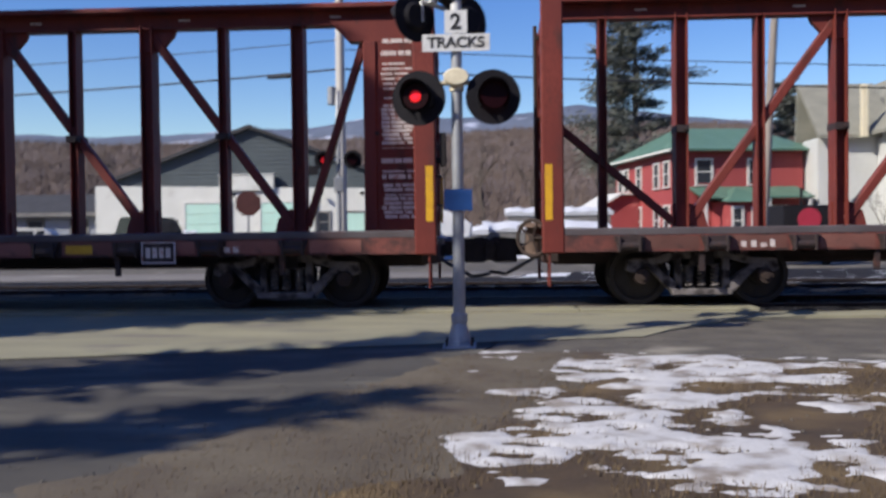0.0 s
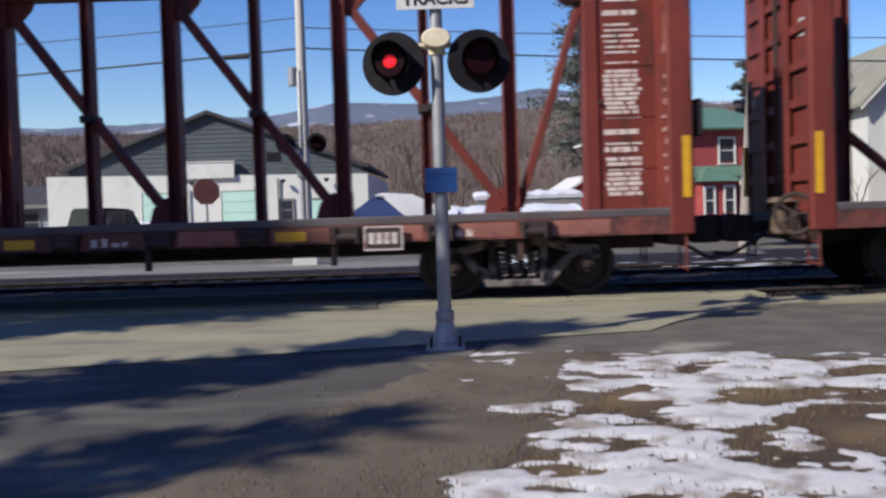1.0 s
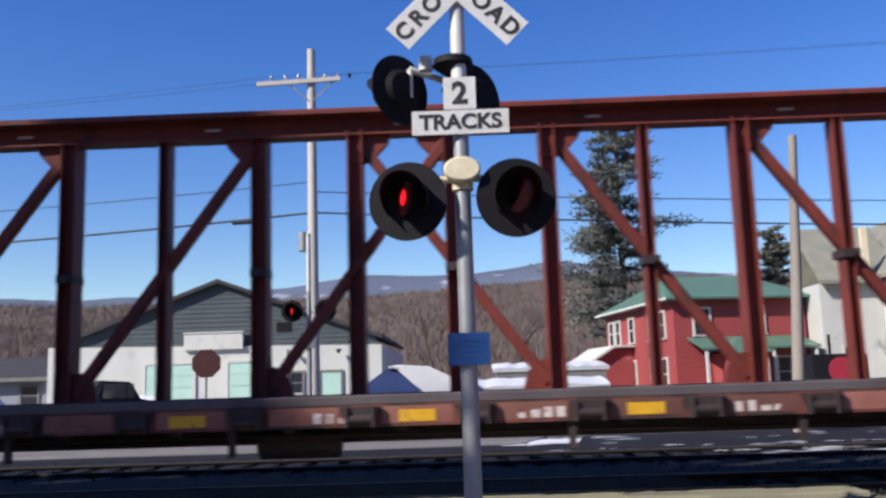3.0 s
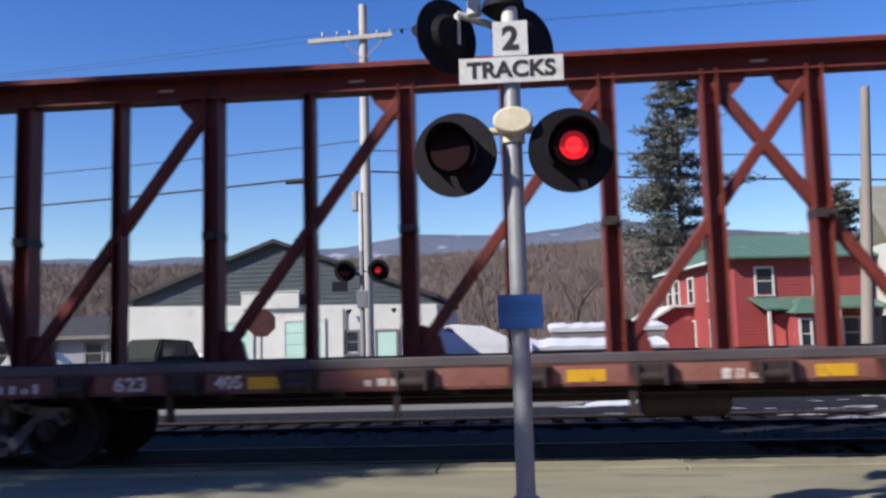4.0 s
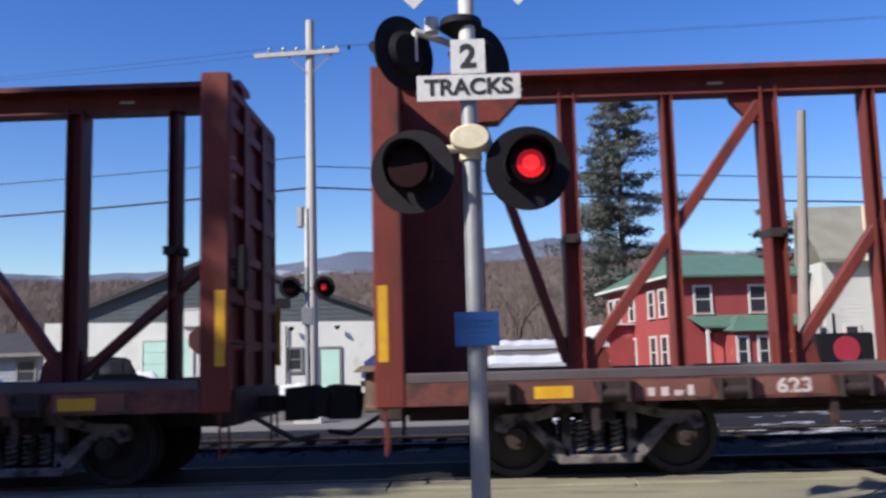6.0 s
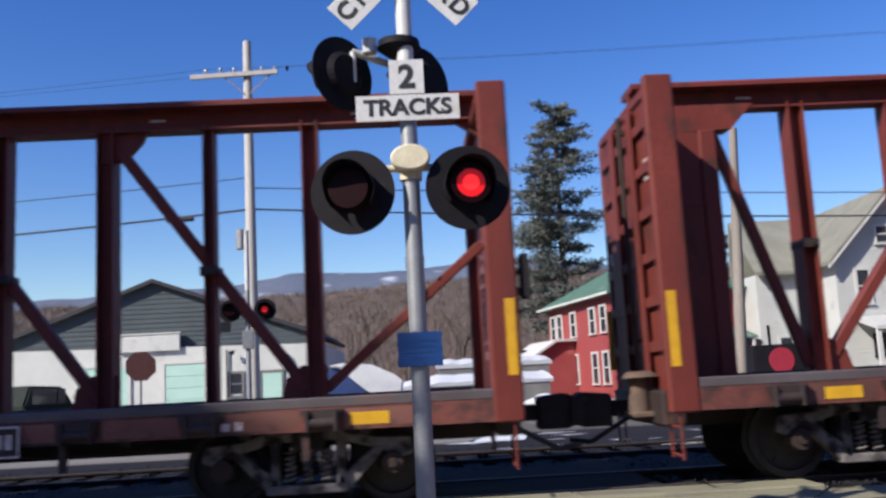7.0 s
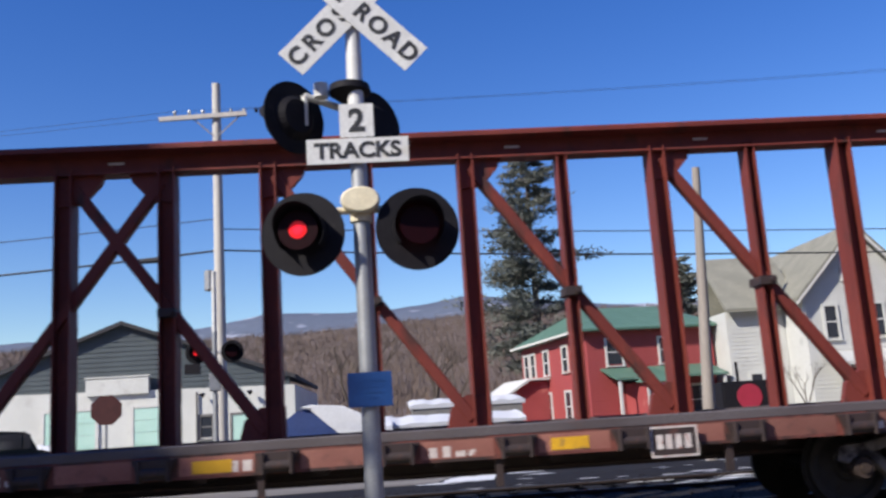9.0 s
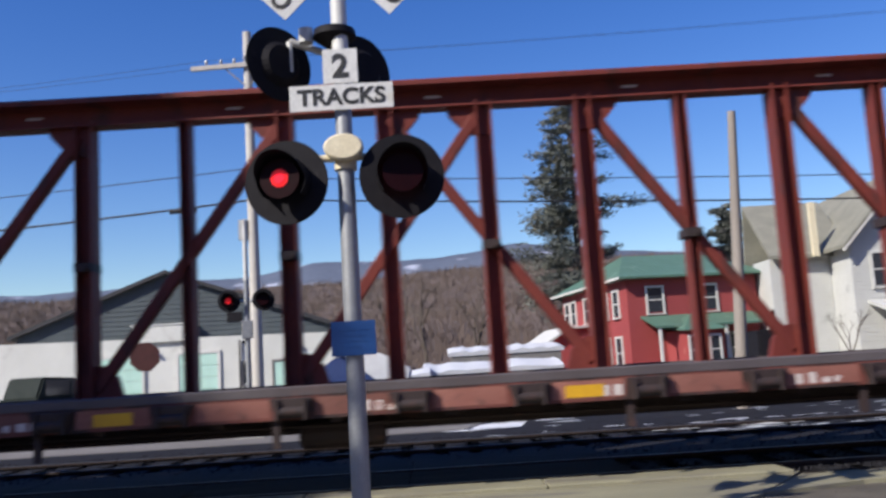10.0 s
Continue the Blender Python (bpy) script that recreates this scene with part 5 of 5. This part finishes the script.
    box(bm, 11.0, 17.0, Y0 - 2.0, Y0 - 0.03, 0.0, 0.35)
    part("porch_floor", bm, "shed_wall", p)
    # entry bay that juts out to a small gabled roof
    bm = B()
    box(bm, 12.2, 14.0, Y0 - 2.6, Y0 - 0.2, 0, 2.45)
    part("entry_bay", bm, "red_wall", p)
    bm = B()
    a = [bm.verts.new(v) for v in ((11.95, Y0 - 2.9, 2.42), (14.25, Y0 - 2.9, 2.42), (14.25, Y0 - 0.1, 2.60), (11.95, Y0 - 0.1, 2.60))]
    t = bm.verts.new((13.1, Y0 - 1.2, 3.25))
    bm.faces.new(a[::-1])
    for i in range(4):
        bm.faces.new((a[i], a[(i + 1) % 4], t))
    part("entry_roof", bm, "green_roof", p)
    for x in (12.55, 13.6):
        window(h, x, Y0 - 2.62, 0.85, 0.42, 1.25)
    for x in (14.75, 16.1):
        window(h, x, Y0 - 0.03, 0.8, 0.75, 1.4)
    # low wing behind the left side
    bm = B()
    prism(bm, [(7.9, 0), (10.38, 0), (10.38, 3.1), (9.2, 3.1), (7.9, 2.3)], 45.6, 50.0)
    part("side_wing", bm, "red_wall", h, "low red side wing")
    bm = B()
    prism(bm, [(7.6, 2.20), (9.2, 3.14), (10.38, 3.14), (10.38, 3.24), (9.15, 3.26), (7.6, 2.32)], 45.3, 50.3)
    part("wing_roof", bm, "trim_white", h)
    return h


red_house()


def grey_house():
    h = thing("grey_house", "tall pale grey clapboard house with a steep gable and side wing", "house", pose(0.672, 36.548, -0.156) @ Matrix.Diagonal((1.12, 1.12, 1.12, 1)))
    bm = B()
    prism(bm, [(17.7, 0), (22.9, 0), (22.9, 5.7), (20.25, 8.40), (17.7, 5.75)], 0, 9)
    part("wall", bm, "grey_wall", h, "pale grey gable wall")
    lap = B()
    box(lap, 17.7, 22.9, -0.014, -0.003, 0, 0.014)
    lap = as_mesh("clapboard", lap, "grey_wall")
    z = 0.3
    while z < 8.2:
        d = max(0, z - 5.75) * 2.55 / 2.65
        if d > 0:
            bm = B()
            box(bm, 17.7 + d, 22.9 - d, -0.014, -0.003, 0, 0.014)
            part("clapboard", bm, "grey_wall", h, at=pose(0, 0, z))
        else:
            part("clapboard", lap, "grey_wall", h, at=pose(0, 0, z))
        z += 0.18
    for a, b, c, d in ((17.25, 5.30, 20.25, 8.46), (20.25, 8.46, 23.3, 5.2)):
        bm = B()
        prism(bm, [(a, b), (c, d), (c, d + 0.16), (a, b + 0.16)], -0.5, 9.3)
        part("roof", bm, "tan_roof", h, "faded tan shingle roof slope")
        bm = B()
        prism(bm, [(a, b - 0.14), (c, d - 0.14), (c, d), (a, b)], -0.5, -0.38)
        part("rake_board", bm, "trim_white", h)
    bm = B()
    box(bm, 15.0, 17.68, 2.0, 4.0, 0, 5.25)
    part("wing_wall", bm, "grey_wall", h, "pale grey side wing")
    lap = B()
    box(lap, 15.0, 17.68, 1.986, 1.997, 0, 0.014)
    lap = as_mesh("clapboard", lap, "grey_wall")
    for k in range(27):
        part("clapboard", lap, "grey_wall", h, at=pose(0, 0, 0.3 + 0.18 * k))
    bm = B()
    prism(bm, [(1.5, 5.18), (4.3, 7.9), (4.6, 5.2), (4.75, 5.3), (4.4, 8.07), (1.5, 5.34)], 14.85, 18.5, Matrix(((0, 1, 0, 0), (1, 0, 0, 0), (0, 0, 1, 0), (0, 0, 0, 1))))
    part("wing_roof", bm, "tan_roof", h, "faded tan shingle roof")
    bm = B()
    box(bm, 16.75, 17.0, 1.3, 1.55, 5.2, 7.6)
    part("chimney", bm, "cream", h, "tall pale chimney")
    window(h, 19.9, -0.02, 6.25, 0.5, 0.65)
    for x in (18.85, 20.95):
        window(h, x, -0.02, 3.7, 0.5, 1.35, "grey_wall")
    for x in (16.1,):
        window(h, x, 1.98, 1.3, 0.5, 1.1, "grey_wall")
    bm = B()
    prism(bm, [(-2.0, 2.45), (-2.0, 2.6), (-0.03, 3.1), (-0.03, 2.95)], 18.2, 22.8, Matrix(((0, 1, 0, 0), (1, 0, 0, 0), (0, 0, 1, 0), (0, 0, 0, 1))))
    part("porch_roof", bm, "grey_wall", h, "pale porch roof")
    for x in (18.3, 19.8, 21.3, 22.7):
        bm = B()
        box(bm, x - 0.08, x + 0.08, -1.95, -1.8, 0, 2.45)
        part("porch_post", bm, "trim_white", h)
    bm = B()
    box(bm, 18.2, 22.8, -2.0, -0.03, 0, 0.4)
    box(bm, 18.2, 22.8, -1.98, -1.92, 0.4, 1.1)
    part("porch_rail", bm, "trim_white", h)
    bm = B()
    box(bm, 19.0, 20.6, -0.06, -0.02, 1.3, 2.35)
    part("porch_window", bm, "pane", h)
    return h


grey_house()


# low sheds under snow
def snow_roof_shed(name, label, x0, x1, y0, y1, z0, z1, wall, depth=0.14):
    s = thing(name, label, "shed", None, "low sheds")
    bm = B()
    prism(bm, [(y0, 0), (y1, 0), (y1, z1), (y0, z0)], x0, x1, Matrix(((0, 1, 0, 0), (1, 0, 0, 0), (0, 0, 1, 0), (0, 0, 0, 1))))
    part("wall", bm, wall, s)
    bm = B()
    n = 22
    rr = random.Random(int(x0 * 10))
    lo, hi = [], []
    for k in range(n + 1):
        x = x0 - 0.15 + (x1 - x0 + 0.3) * k / n
        d = depth * rr.uniform(0.7, 1.3)
        lo.append([bm.verts.new((x, y0 - 0.06, z0 + 0.0)), bm.verts.new((x, y1 + 0.06, z1 + 0.01))])
        hi.append([bm.verts.new((x, y0 - 0.10, z0 + d)), bm.verts.new((x, (y0 + y1) / 2, (z0 + z1) / 2 + d * 1.4)), bm.verts.new((x, y1 + 0.10, z1 + d))])
    for k in range(n):
        a, b, c, d = lo[k], lo[k + 1], hi[k], hi[k + 1]
        bm.faces.new((c[0], d[0], d[1], c[1]))
        bm.faces.new((c[1], d[1], d[2], c[2]))
        bm.faces.new((a[0], b[0], d[0], c[0]))
        bm.faces.new((a[1], c[2], d[2], b[1]))
        bm.faces.new((a[0], a[1], b[1], b[0]))
    bm.faces.new((lo[0][0], hi[0][0], hi[0][1], hi[0][2], lo[0][1]))
    bm.faces.new((lo[-1][0], lo[-1][1], hi[-1][2], hi[-1][1], hi[-1][0]))
    part("snow_cover", bm, "snow_clean", s, "smooth layer of snow on the roof", smooth=True)
    return s


snow_roof_shed("low_shed", "low grey shed with a snow-covered roof", 0.2, 5.9, 33, 36, 1.05, 1.40, "shed_wall", 0.16)
snow_roof_shed("low_shed", "long low grey shed with a snow-covered roof", 1.4, 6.6, 37.5, 41, 1.85, 2.15, "shed_wall", 0.2)
snow_roof_shed("low_shed", "low grey lean-to with deep snow on the roof", -3.4, 0.2, 31.5, 33.5, 0.95, 1.15, "shed_wall", 0.2)


def snow_bank(x0, x1, y0, y1, top, seed, label):
    def h(x, y):
        u, v = (x - x0) / (x1 - x0), (y - y0) / (y1 - y0)
        e = max(0.0, 1 - (2 * v - 1) ** 2) * min(1, 9 * u, 9 * (1 - u))
        return -0.05 + e * top * (0.62 + 0.8 * noise.fractal((x * 0.55, y * 0.8, seed), 0.9, 2.0, 4)) + 0.05 * noise.noise((x * 3, y * 3, seed))
    return grid_sheet("snow_bank", x0, x1, y0, y1, 0.16, h, "snow_clean", label, "snow", "stuff")


snow_bank(-21.0, -5.0, 31.0, 34.2, 0.95, 3.3, "ploughed bank of snow along the garage")
snow_bank(-3.6, 8.5, 27.5, 30.0, 0.75, 5.8, "low ploughed snow before the sheds")
snow_bank(-30.0, -20.5, 26.0, 29.5, 1.1, 6.1, "ploughed bank of snow at the edge of the yard")


def tarp_boat():
    t = thing("covered_boat", "trailer boat under a blue tarpaulin with snow on it", "boat", pose(-2.1, 26.5, 0))
    bm = B()
    prism(bm, [(-1.6, 0.75), (1.5, 0.75), (1.75, 1.35), (0.9, 1.85), (-0.7, 1.95), (-1.6, 1.35)], -0.85, 0.85)
    soften(bm, 0.12, 2)
    part("tarpaulin", bm, "shed_blue", t, "blue tarpaulin cover", smooth=True)
    bm = B()
    prism(bm, [(-0.35, 1.90), (0.25, 1.35), (0.75, 0.95), (1.74, 0.86), (1.82, 1.36), (1.5, 1.62), (0.75, 1.98), (-0.3, 2.07), (-0.75, 2.0)], -0.93, 0.93)
    soften(bm, 0.05, 2)
    part("snow_cover", bm, "snow_clean", t, "snow lying on the cover", smooth=True)
    bm = B()
    box(bm, -1.7, 1.9, -0.06, 0.06, 0.55, 0.75)
    box(bm, -0.5, 0.5, -0.8, 0.8, 0.35, 0.6)
    part("trailer", bm, "rail", t)
    for s in (-1, 1):
        bm = B()
        cone(bm, 0.32, 0.32, 0.18, pose(0, s * 0.8, 0.32, 90 * s, 0, 0), 20)
        part("wheel", bm, "rubber", t)
    return t


tarp_boat()


def parked_car(name, label, at, paint, body, roof, width, group="parked vehicles"):
    c = thing(name, label, "car", at, group)
    w = width / 2
    bm = B()
    prism(bm, body, -w, w)
    soften(bm, 0.08, 2)
    part("body", bm, paint, c, smooth=True)
    bm = B()
    prism(bm, roof, -w + 0.12, w - 0.12)
    soften(bm, 0.07, 2)
    part("cabin", bm, paint, c, smooth=True)
    xs = [p[0] for p in roof]
    zs = [p[1] for p in roof]
    for s in (-1, 1):
        bm = B()
        box(bm, min(xs) + 0.45, -0.05, s * (w - 0.125), s * (w - 0.115), min(zs) + 0.12, max(zs) - 0.14)
        box(bm, 0.05, max(xs) - 0.55, s * (w - 0.125), s * (w - 0.115), min(zs) + 0.12, max(zs) - 0.14)
        part("side_window", bm, "pane", c)
    bx = [p[0] for p in body]
    for x in (min(bx) + 0.8, max(bx) - 0.85):
        for s in (-1, 1):
            bm = B()
            cone(bm, 0.33, 0.33, 0.2, pose(x, s * (w - 0.19), 0.33, 90 * -s, 0, 0), 22)
            wheel = part("wheel", bm, "rubber", c)
            bm = B()
            cone(bm, 0.19, 0.17, 0.012, pose(x, s * (w + 0.012), 0.33, 90 * -s, 0, 0), 18)
            part("rim", bm, "galv", wheel)
    return c


parked_car("parked_car", "dark green estate car parked before the garage", pose(-13.7, 28.5, 0, 0, 0, 72), "dark_car", [(-1.9, 0.4), (1.9, 0.4), (1.95, 0.95), (1.0, 1.15), (-1.85, 1.15)], [(-1.75, 1.1), (1.0, 1.1), (0.35, 1.82), (-1.4, 1.88)], 1.8)
parked_car("parked_car", "small pale car parked at the edge of the yard", pose(-19.5, 30, 0, 0, 0, 10), "trim_white", [(-2.0, 0.35), (2.0, 0.35), (2.05, 0.8), (1.1, 0.98), (-1.95, 0.98)], [(-1.6, 0.95), (0.95, 0.95), (0.35, 1.48), (-1.2, 1.5)], 1.7)


def dark_trailer():
    t = thing("dark_trailer", "small dark box trailer with a round red sign on its end", "trailer", pose(9.8, 18.6, 0) @ Matrix.Diagonal((0.85, 0.85, 0.85, 1)))
    bm = B()
    box(bm, -0.85, 0.85, -0.7, 1.4, 0.55, 2.12)
    soften(bm, 0.05, 2)
    part("box_body", bm, "black", t)
    bm = B()
    cone(bm, 0.40, 0.40, 0.02, pose(0, -0.71, 1.62, 90, 0, 0), 28)
    part("round_sign", bm, "bright_red", t, "round red sign")
    bm = B()
    rod(bm, (0, 0.1, 2.1), (0, 0.1, 2.75), 0.05)
    part("vent_pipe", bm, "black", t)
    for s in (-1, 1):
        bm = B()
        cone(bm, 0.33, 0.33, 0.2, pose(s * 0.86, 0.4, 0.33, 0, 90 * s, 0), 18)
        part("wheel", bm, "rubber", t)
    bm = B()
    box(bm, -0.8, 0.8, -0.72, -0.70, 0.55, 0.75)
    part("bumper", bm, "galv", t)
    return t


dark_trailer()


# ---- trees ----
def conifer(at, height, first, spread, seed, label, dense=1.0):
    r = random.Random(seed)
    t = thing("pine_tree", label, "tree", at, "pine trees")
    bm = B()
    cone(bm, height * 0.018, height * 0.003, height, None, 10)
    part("trunk", bm, "bark", t)
    vs, fs = [], []
    limbs = B()
    z = first
    while z < height * 0.99:
        u = (z - first) / (height - first)
        reach = spread * (0.28 + 0.9 * (1 - u) ** 0.7 * min(1, 0.5 + 2.2 * u)) * r.uniform(0.55, 1.15)
        for k in range(r.choice((3, 4, 5))):
            a = r.uniform(0, math.tau)
            L = reach * r.uniform(0.55, 1.1)
            rise = r.uniform(-0.15, 0.30) * L
            tip = Vector((math.cos(a) * L, math.sin(a) * L, z + rise))
            rod(limbs, (0, 0, z), tip, 0.03 + 0.02 * (1 - u), 0.01, 4)
            for q in range(int((30 + 26 * L) * dense)):
                f = r.uniform(0.25, 1.05)
                c = Vector((0, 0, z)).lerp(tip, f) + Vector((r.gauss(0, 0.17), r.gauss(0, 0.17), r.gauss(0.05, 0.10))) * (0.5 + L * 0.4)
                d = Vector((math.cos(a) + r.gauss(0, 0.7), math.sin(a) + r.gauss(0, 0.7), r.gauss(0.25, 0.4))).normalized()
                s = d.cross(Vector((r.gauss(0, 1), r.gauss(0, 1), r.gauss(0, 1)))).normalized()
                fine = 1 / math.sqrt(max(1.0, dense))
                ln, wd = r.uniform(0.25, 0.6) * fine, r.uniform(0.05, 0.13) * fine
                i = len(vs)
                vs += [tuple(c - s * wd), tuple(c + s * wd), tuple(c + d * ln)]
                fs.append((i, i + 1, i + 2))
        z += height * r.uniform(0.012, 0.030)
    part("branch_frame", limbs, "bark", t)
    me = bpy.data.meshes.new("crown")
    me.from_pydata(vs, [], fs)
    me.materials.append(M["needles"])
    part("crown", me, "needles", t, "dark green ragged needles")
    return t


conifer(pose(10.9, 56, 0), 20.0, 4.0, 4.7, 21, "tall ragged white pine behind the red house", 2.0)
conifer(pose(24.0, 64, 0), 12.8, 3.0, 2.0, 22, "smaller dark pine behind the houses", 1.8)


def bare_tree(at, height, seed, label, group="bare trees", base=0.2):
    """Trunk, limbs and twigs with no leaves."""
    r = random.Random(seed)
    t = thing("bare_tree", label, "tree", at, group)
    bm = B()

    def grow(p, d, ln, rad, level):
        q = p + d * ln
        rod(bm, p, q, rad, rad * 0.72, 6 if level < 2 else 4)
        if level >= 5:
            return
        for k in range(2 if level else 3):
            e = (d + Vector((r.gauss(0, 0.42), r.gauss(0, 0.42), r.gauss(0.12, 0.2)))).normalized()
            grow(q, e, ln * r.uniform(0.62, 0.85), rad * r.uniform(0.55, 0.72), level + 1)

    grow(Vector((0, 0, -0.1)), Vector((0, 0, 1)), height * 0.27, base, 0)
    part("trunk", bm, "bark", t)
    return t


# unseen trees beside the road behind the viewer, added to shade road and train
ROADSIDE = "slim unseen roadside spruce, added to shade road and train"
conifer(pose(-9.9, -6.5, 0), 10.1, 1.4, 1.15, 31, ROADSIDE, 0.34)
conifer(pose(-10.3, -9.7, 0), 9.2, 1.2, 1.1, 32, ROADSIDE, 0.15)
conifer(pose(-12.5, -3.4, 0), 9.5, 6.0, 0.75, 39, ROADSIDE, 0.5)
conifer(pose(-15.0, -4.4, 0), 15.8, 10.2, 1.7, 36, ROADSIDE, 1.1)
conifer(pose(-18.0, -5.6, 0), 18.5, 10.0, 2.0, 37, ROADSIDE, 1.1)
conifer(pose(-22.0, -6.0, 0), 20.0, 8.6, 2.2, 38, ROADSIDE, 1.1)
bare_tree(pose(-12.3, -8.7, 0), 10, 34, "bare unseen roadside maple with spreading limbs, added for shade", base=0.22)
bare_tree(pose(-8.6, -6.2, 0), 7.5, 35, "bare unseen roadside maple with spreading limbs, added for shade", base=0.16)
bare_tree(pose(-14.0, -3.3, 0), 12, 33, "bare unseen roadside maple with spreading limbs, added for shade", base=0.24)
# bare trees among the houses
bare_tree(pose(18.4, 33, 0), 3.4, 61, "small bare shrub before the grey house", base=0.06)
for k, (x, y, hh) in enumerate(((-9, 58, 9), (0, 62, 10), (3.5, 56, 8), (-24, 52, 9), (6, 70, 10), (-3, 75, 11), (-17, 64, 10), (27, 50, 10))):
    bare_tree(pose(x, y, 0), hh, 40 + k, "bare brown tree among the houses", base=0.16)


# ---- what moves ----
def motions():
    travel = [(0, -0.1), (1, 3.4), (2, 6.97), (3.5, 12.28), (5, 17.6), (5.5, 19.4), (7, 24.65), (8, 28.1), (9, 31.63), (10, 35.2)]
    at = lambda t: float(np.interp(t, [a for a, b in travel], [b for a, b in travel]))
    for car, x in CARS:
        walk(car, [(t, pose(x + s, TRACK_Y, RAIL_TOP)) for t, s in travel])
        for tr in car.children:
            if tr.name.startswith("truck"):
                for ws in tr.children:
                    if ws.name.startswith("wheelset"):
                        q = ws.matrix_basis.translation.x
                        walk(ws, [(k * 0.1, pose(q, 0, 0.42) @ Matrix.Rotation(at(k * 0.1) / 0.42, 4, "Y")) for k in range(101)])
    # the two lamps flash by turns
    flips = sorted(t for k in range(10) for t in (0.62 + 1.092 * k - 0.36, 0.62 + 1.092 * k + 0.14) if t < 9.85)
    for core, ang in ((lens_right, 180), (lens_left, 0), (far_right, 180), (far_left, 0)):
        rows = [(0.0, ang)]
        for t in flips:
            rows += [(t + j / 30, ang + 60 * j) for j in range(4)]
            ang += 180
        rows.append((10.0, ang))
        walk(core, [(t, pose(0, -0.15, 0, 0, 0, a)) for t, a in rows])


motions()
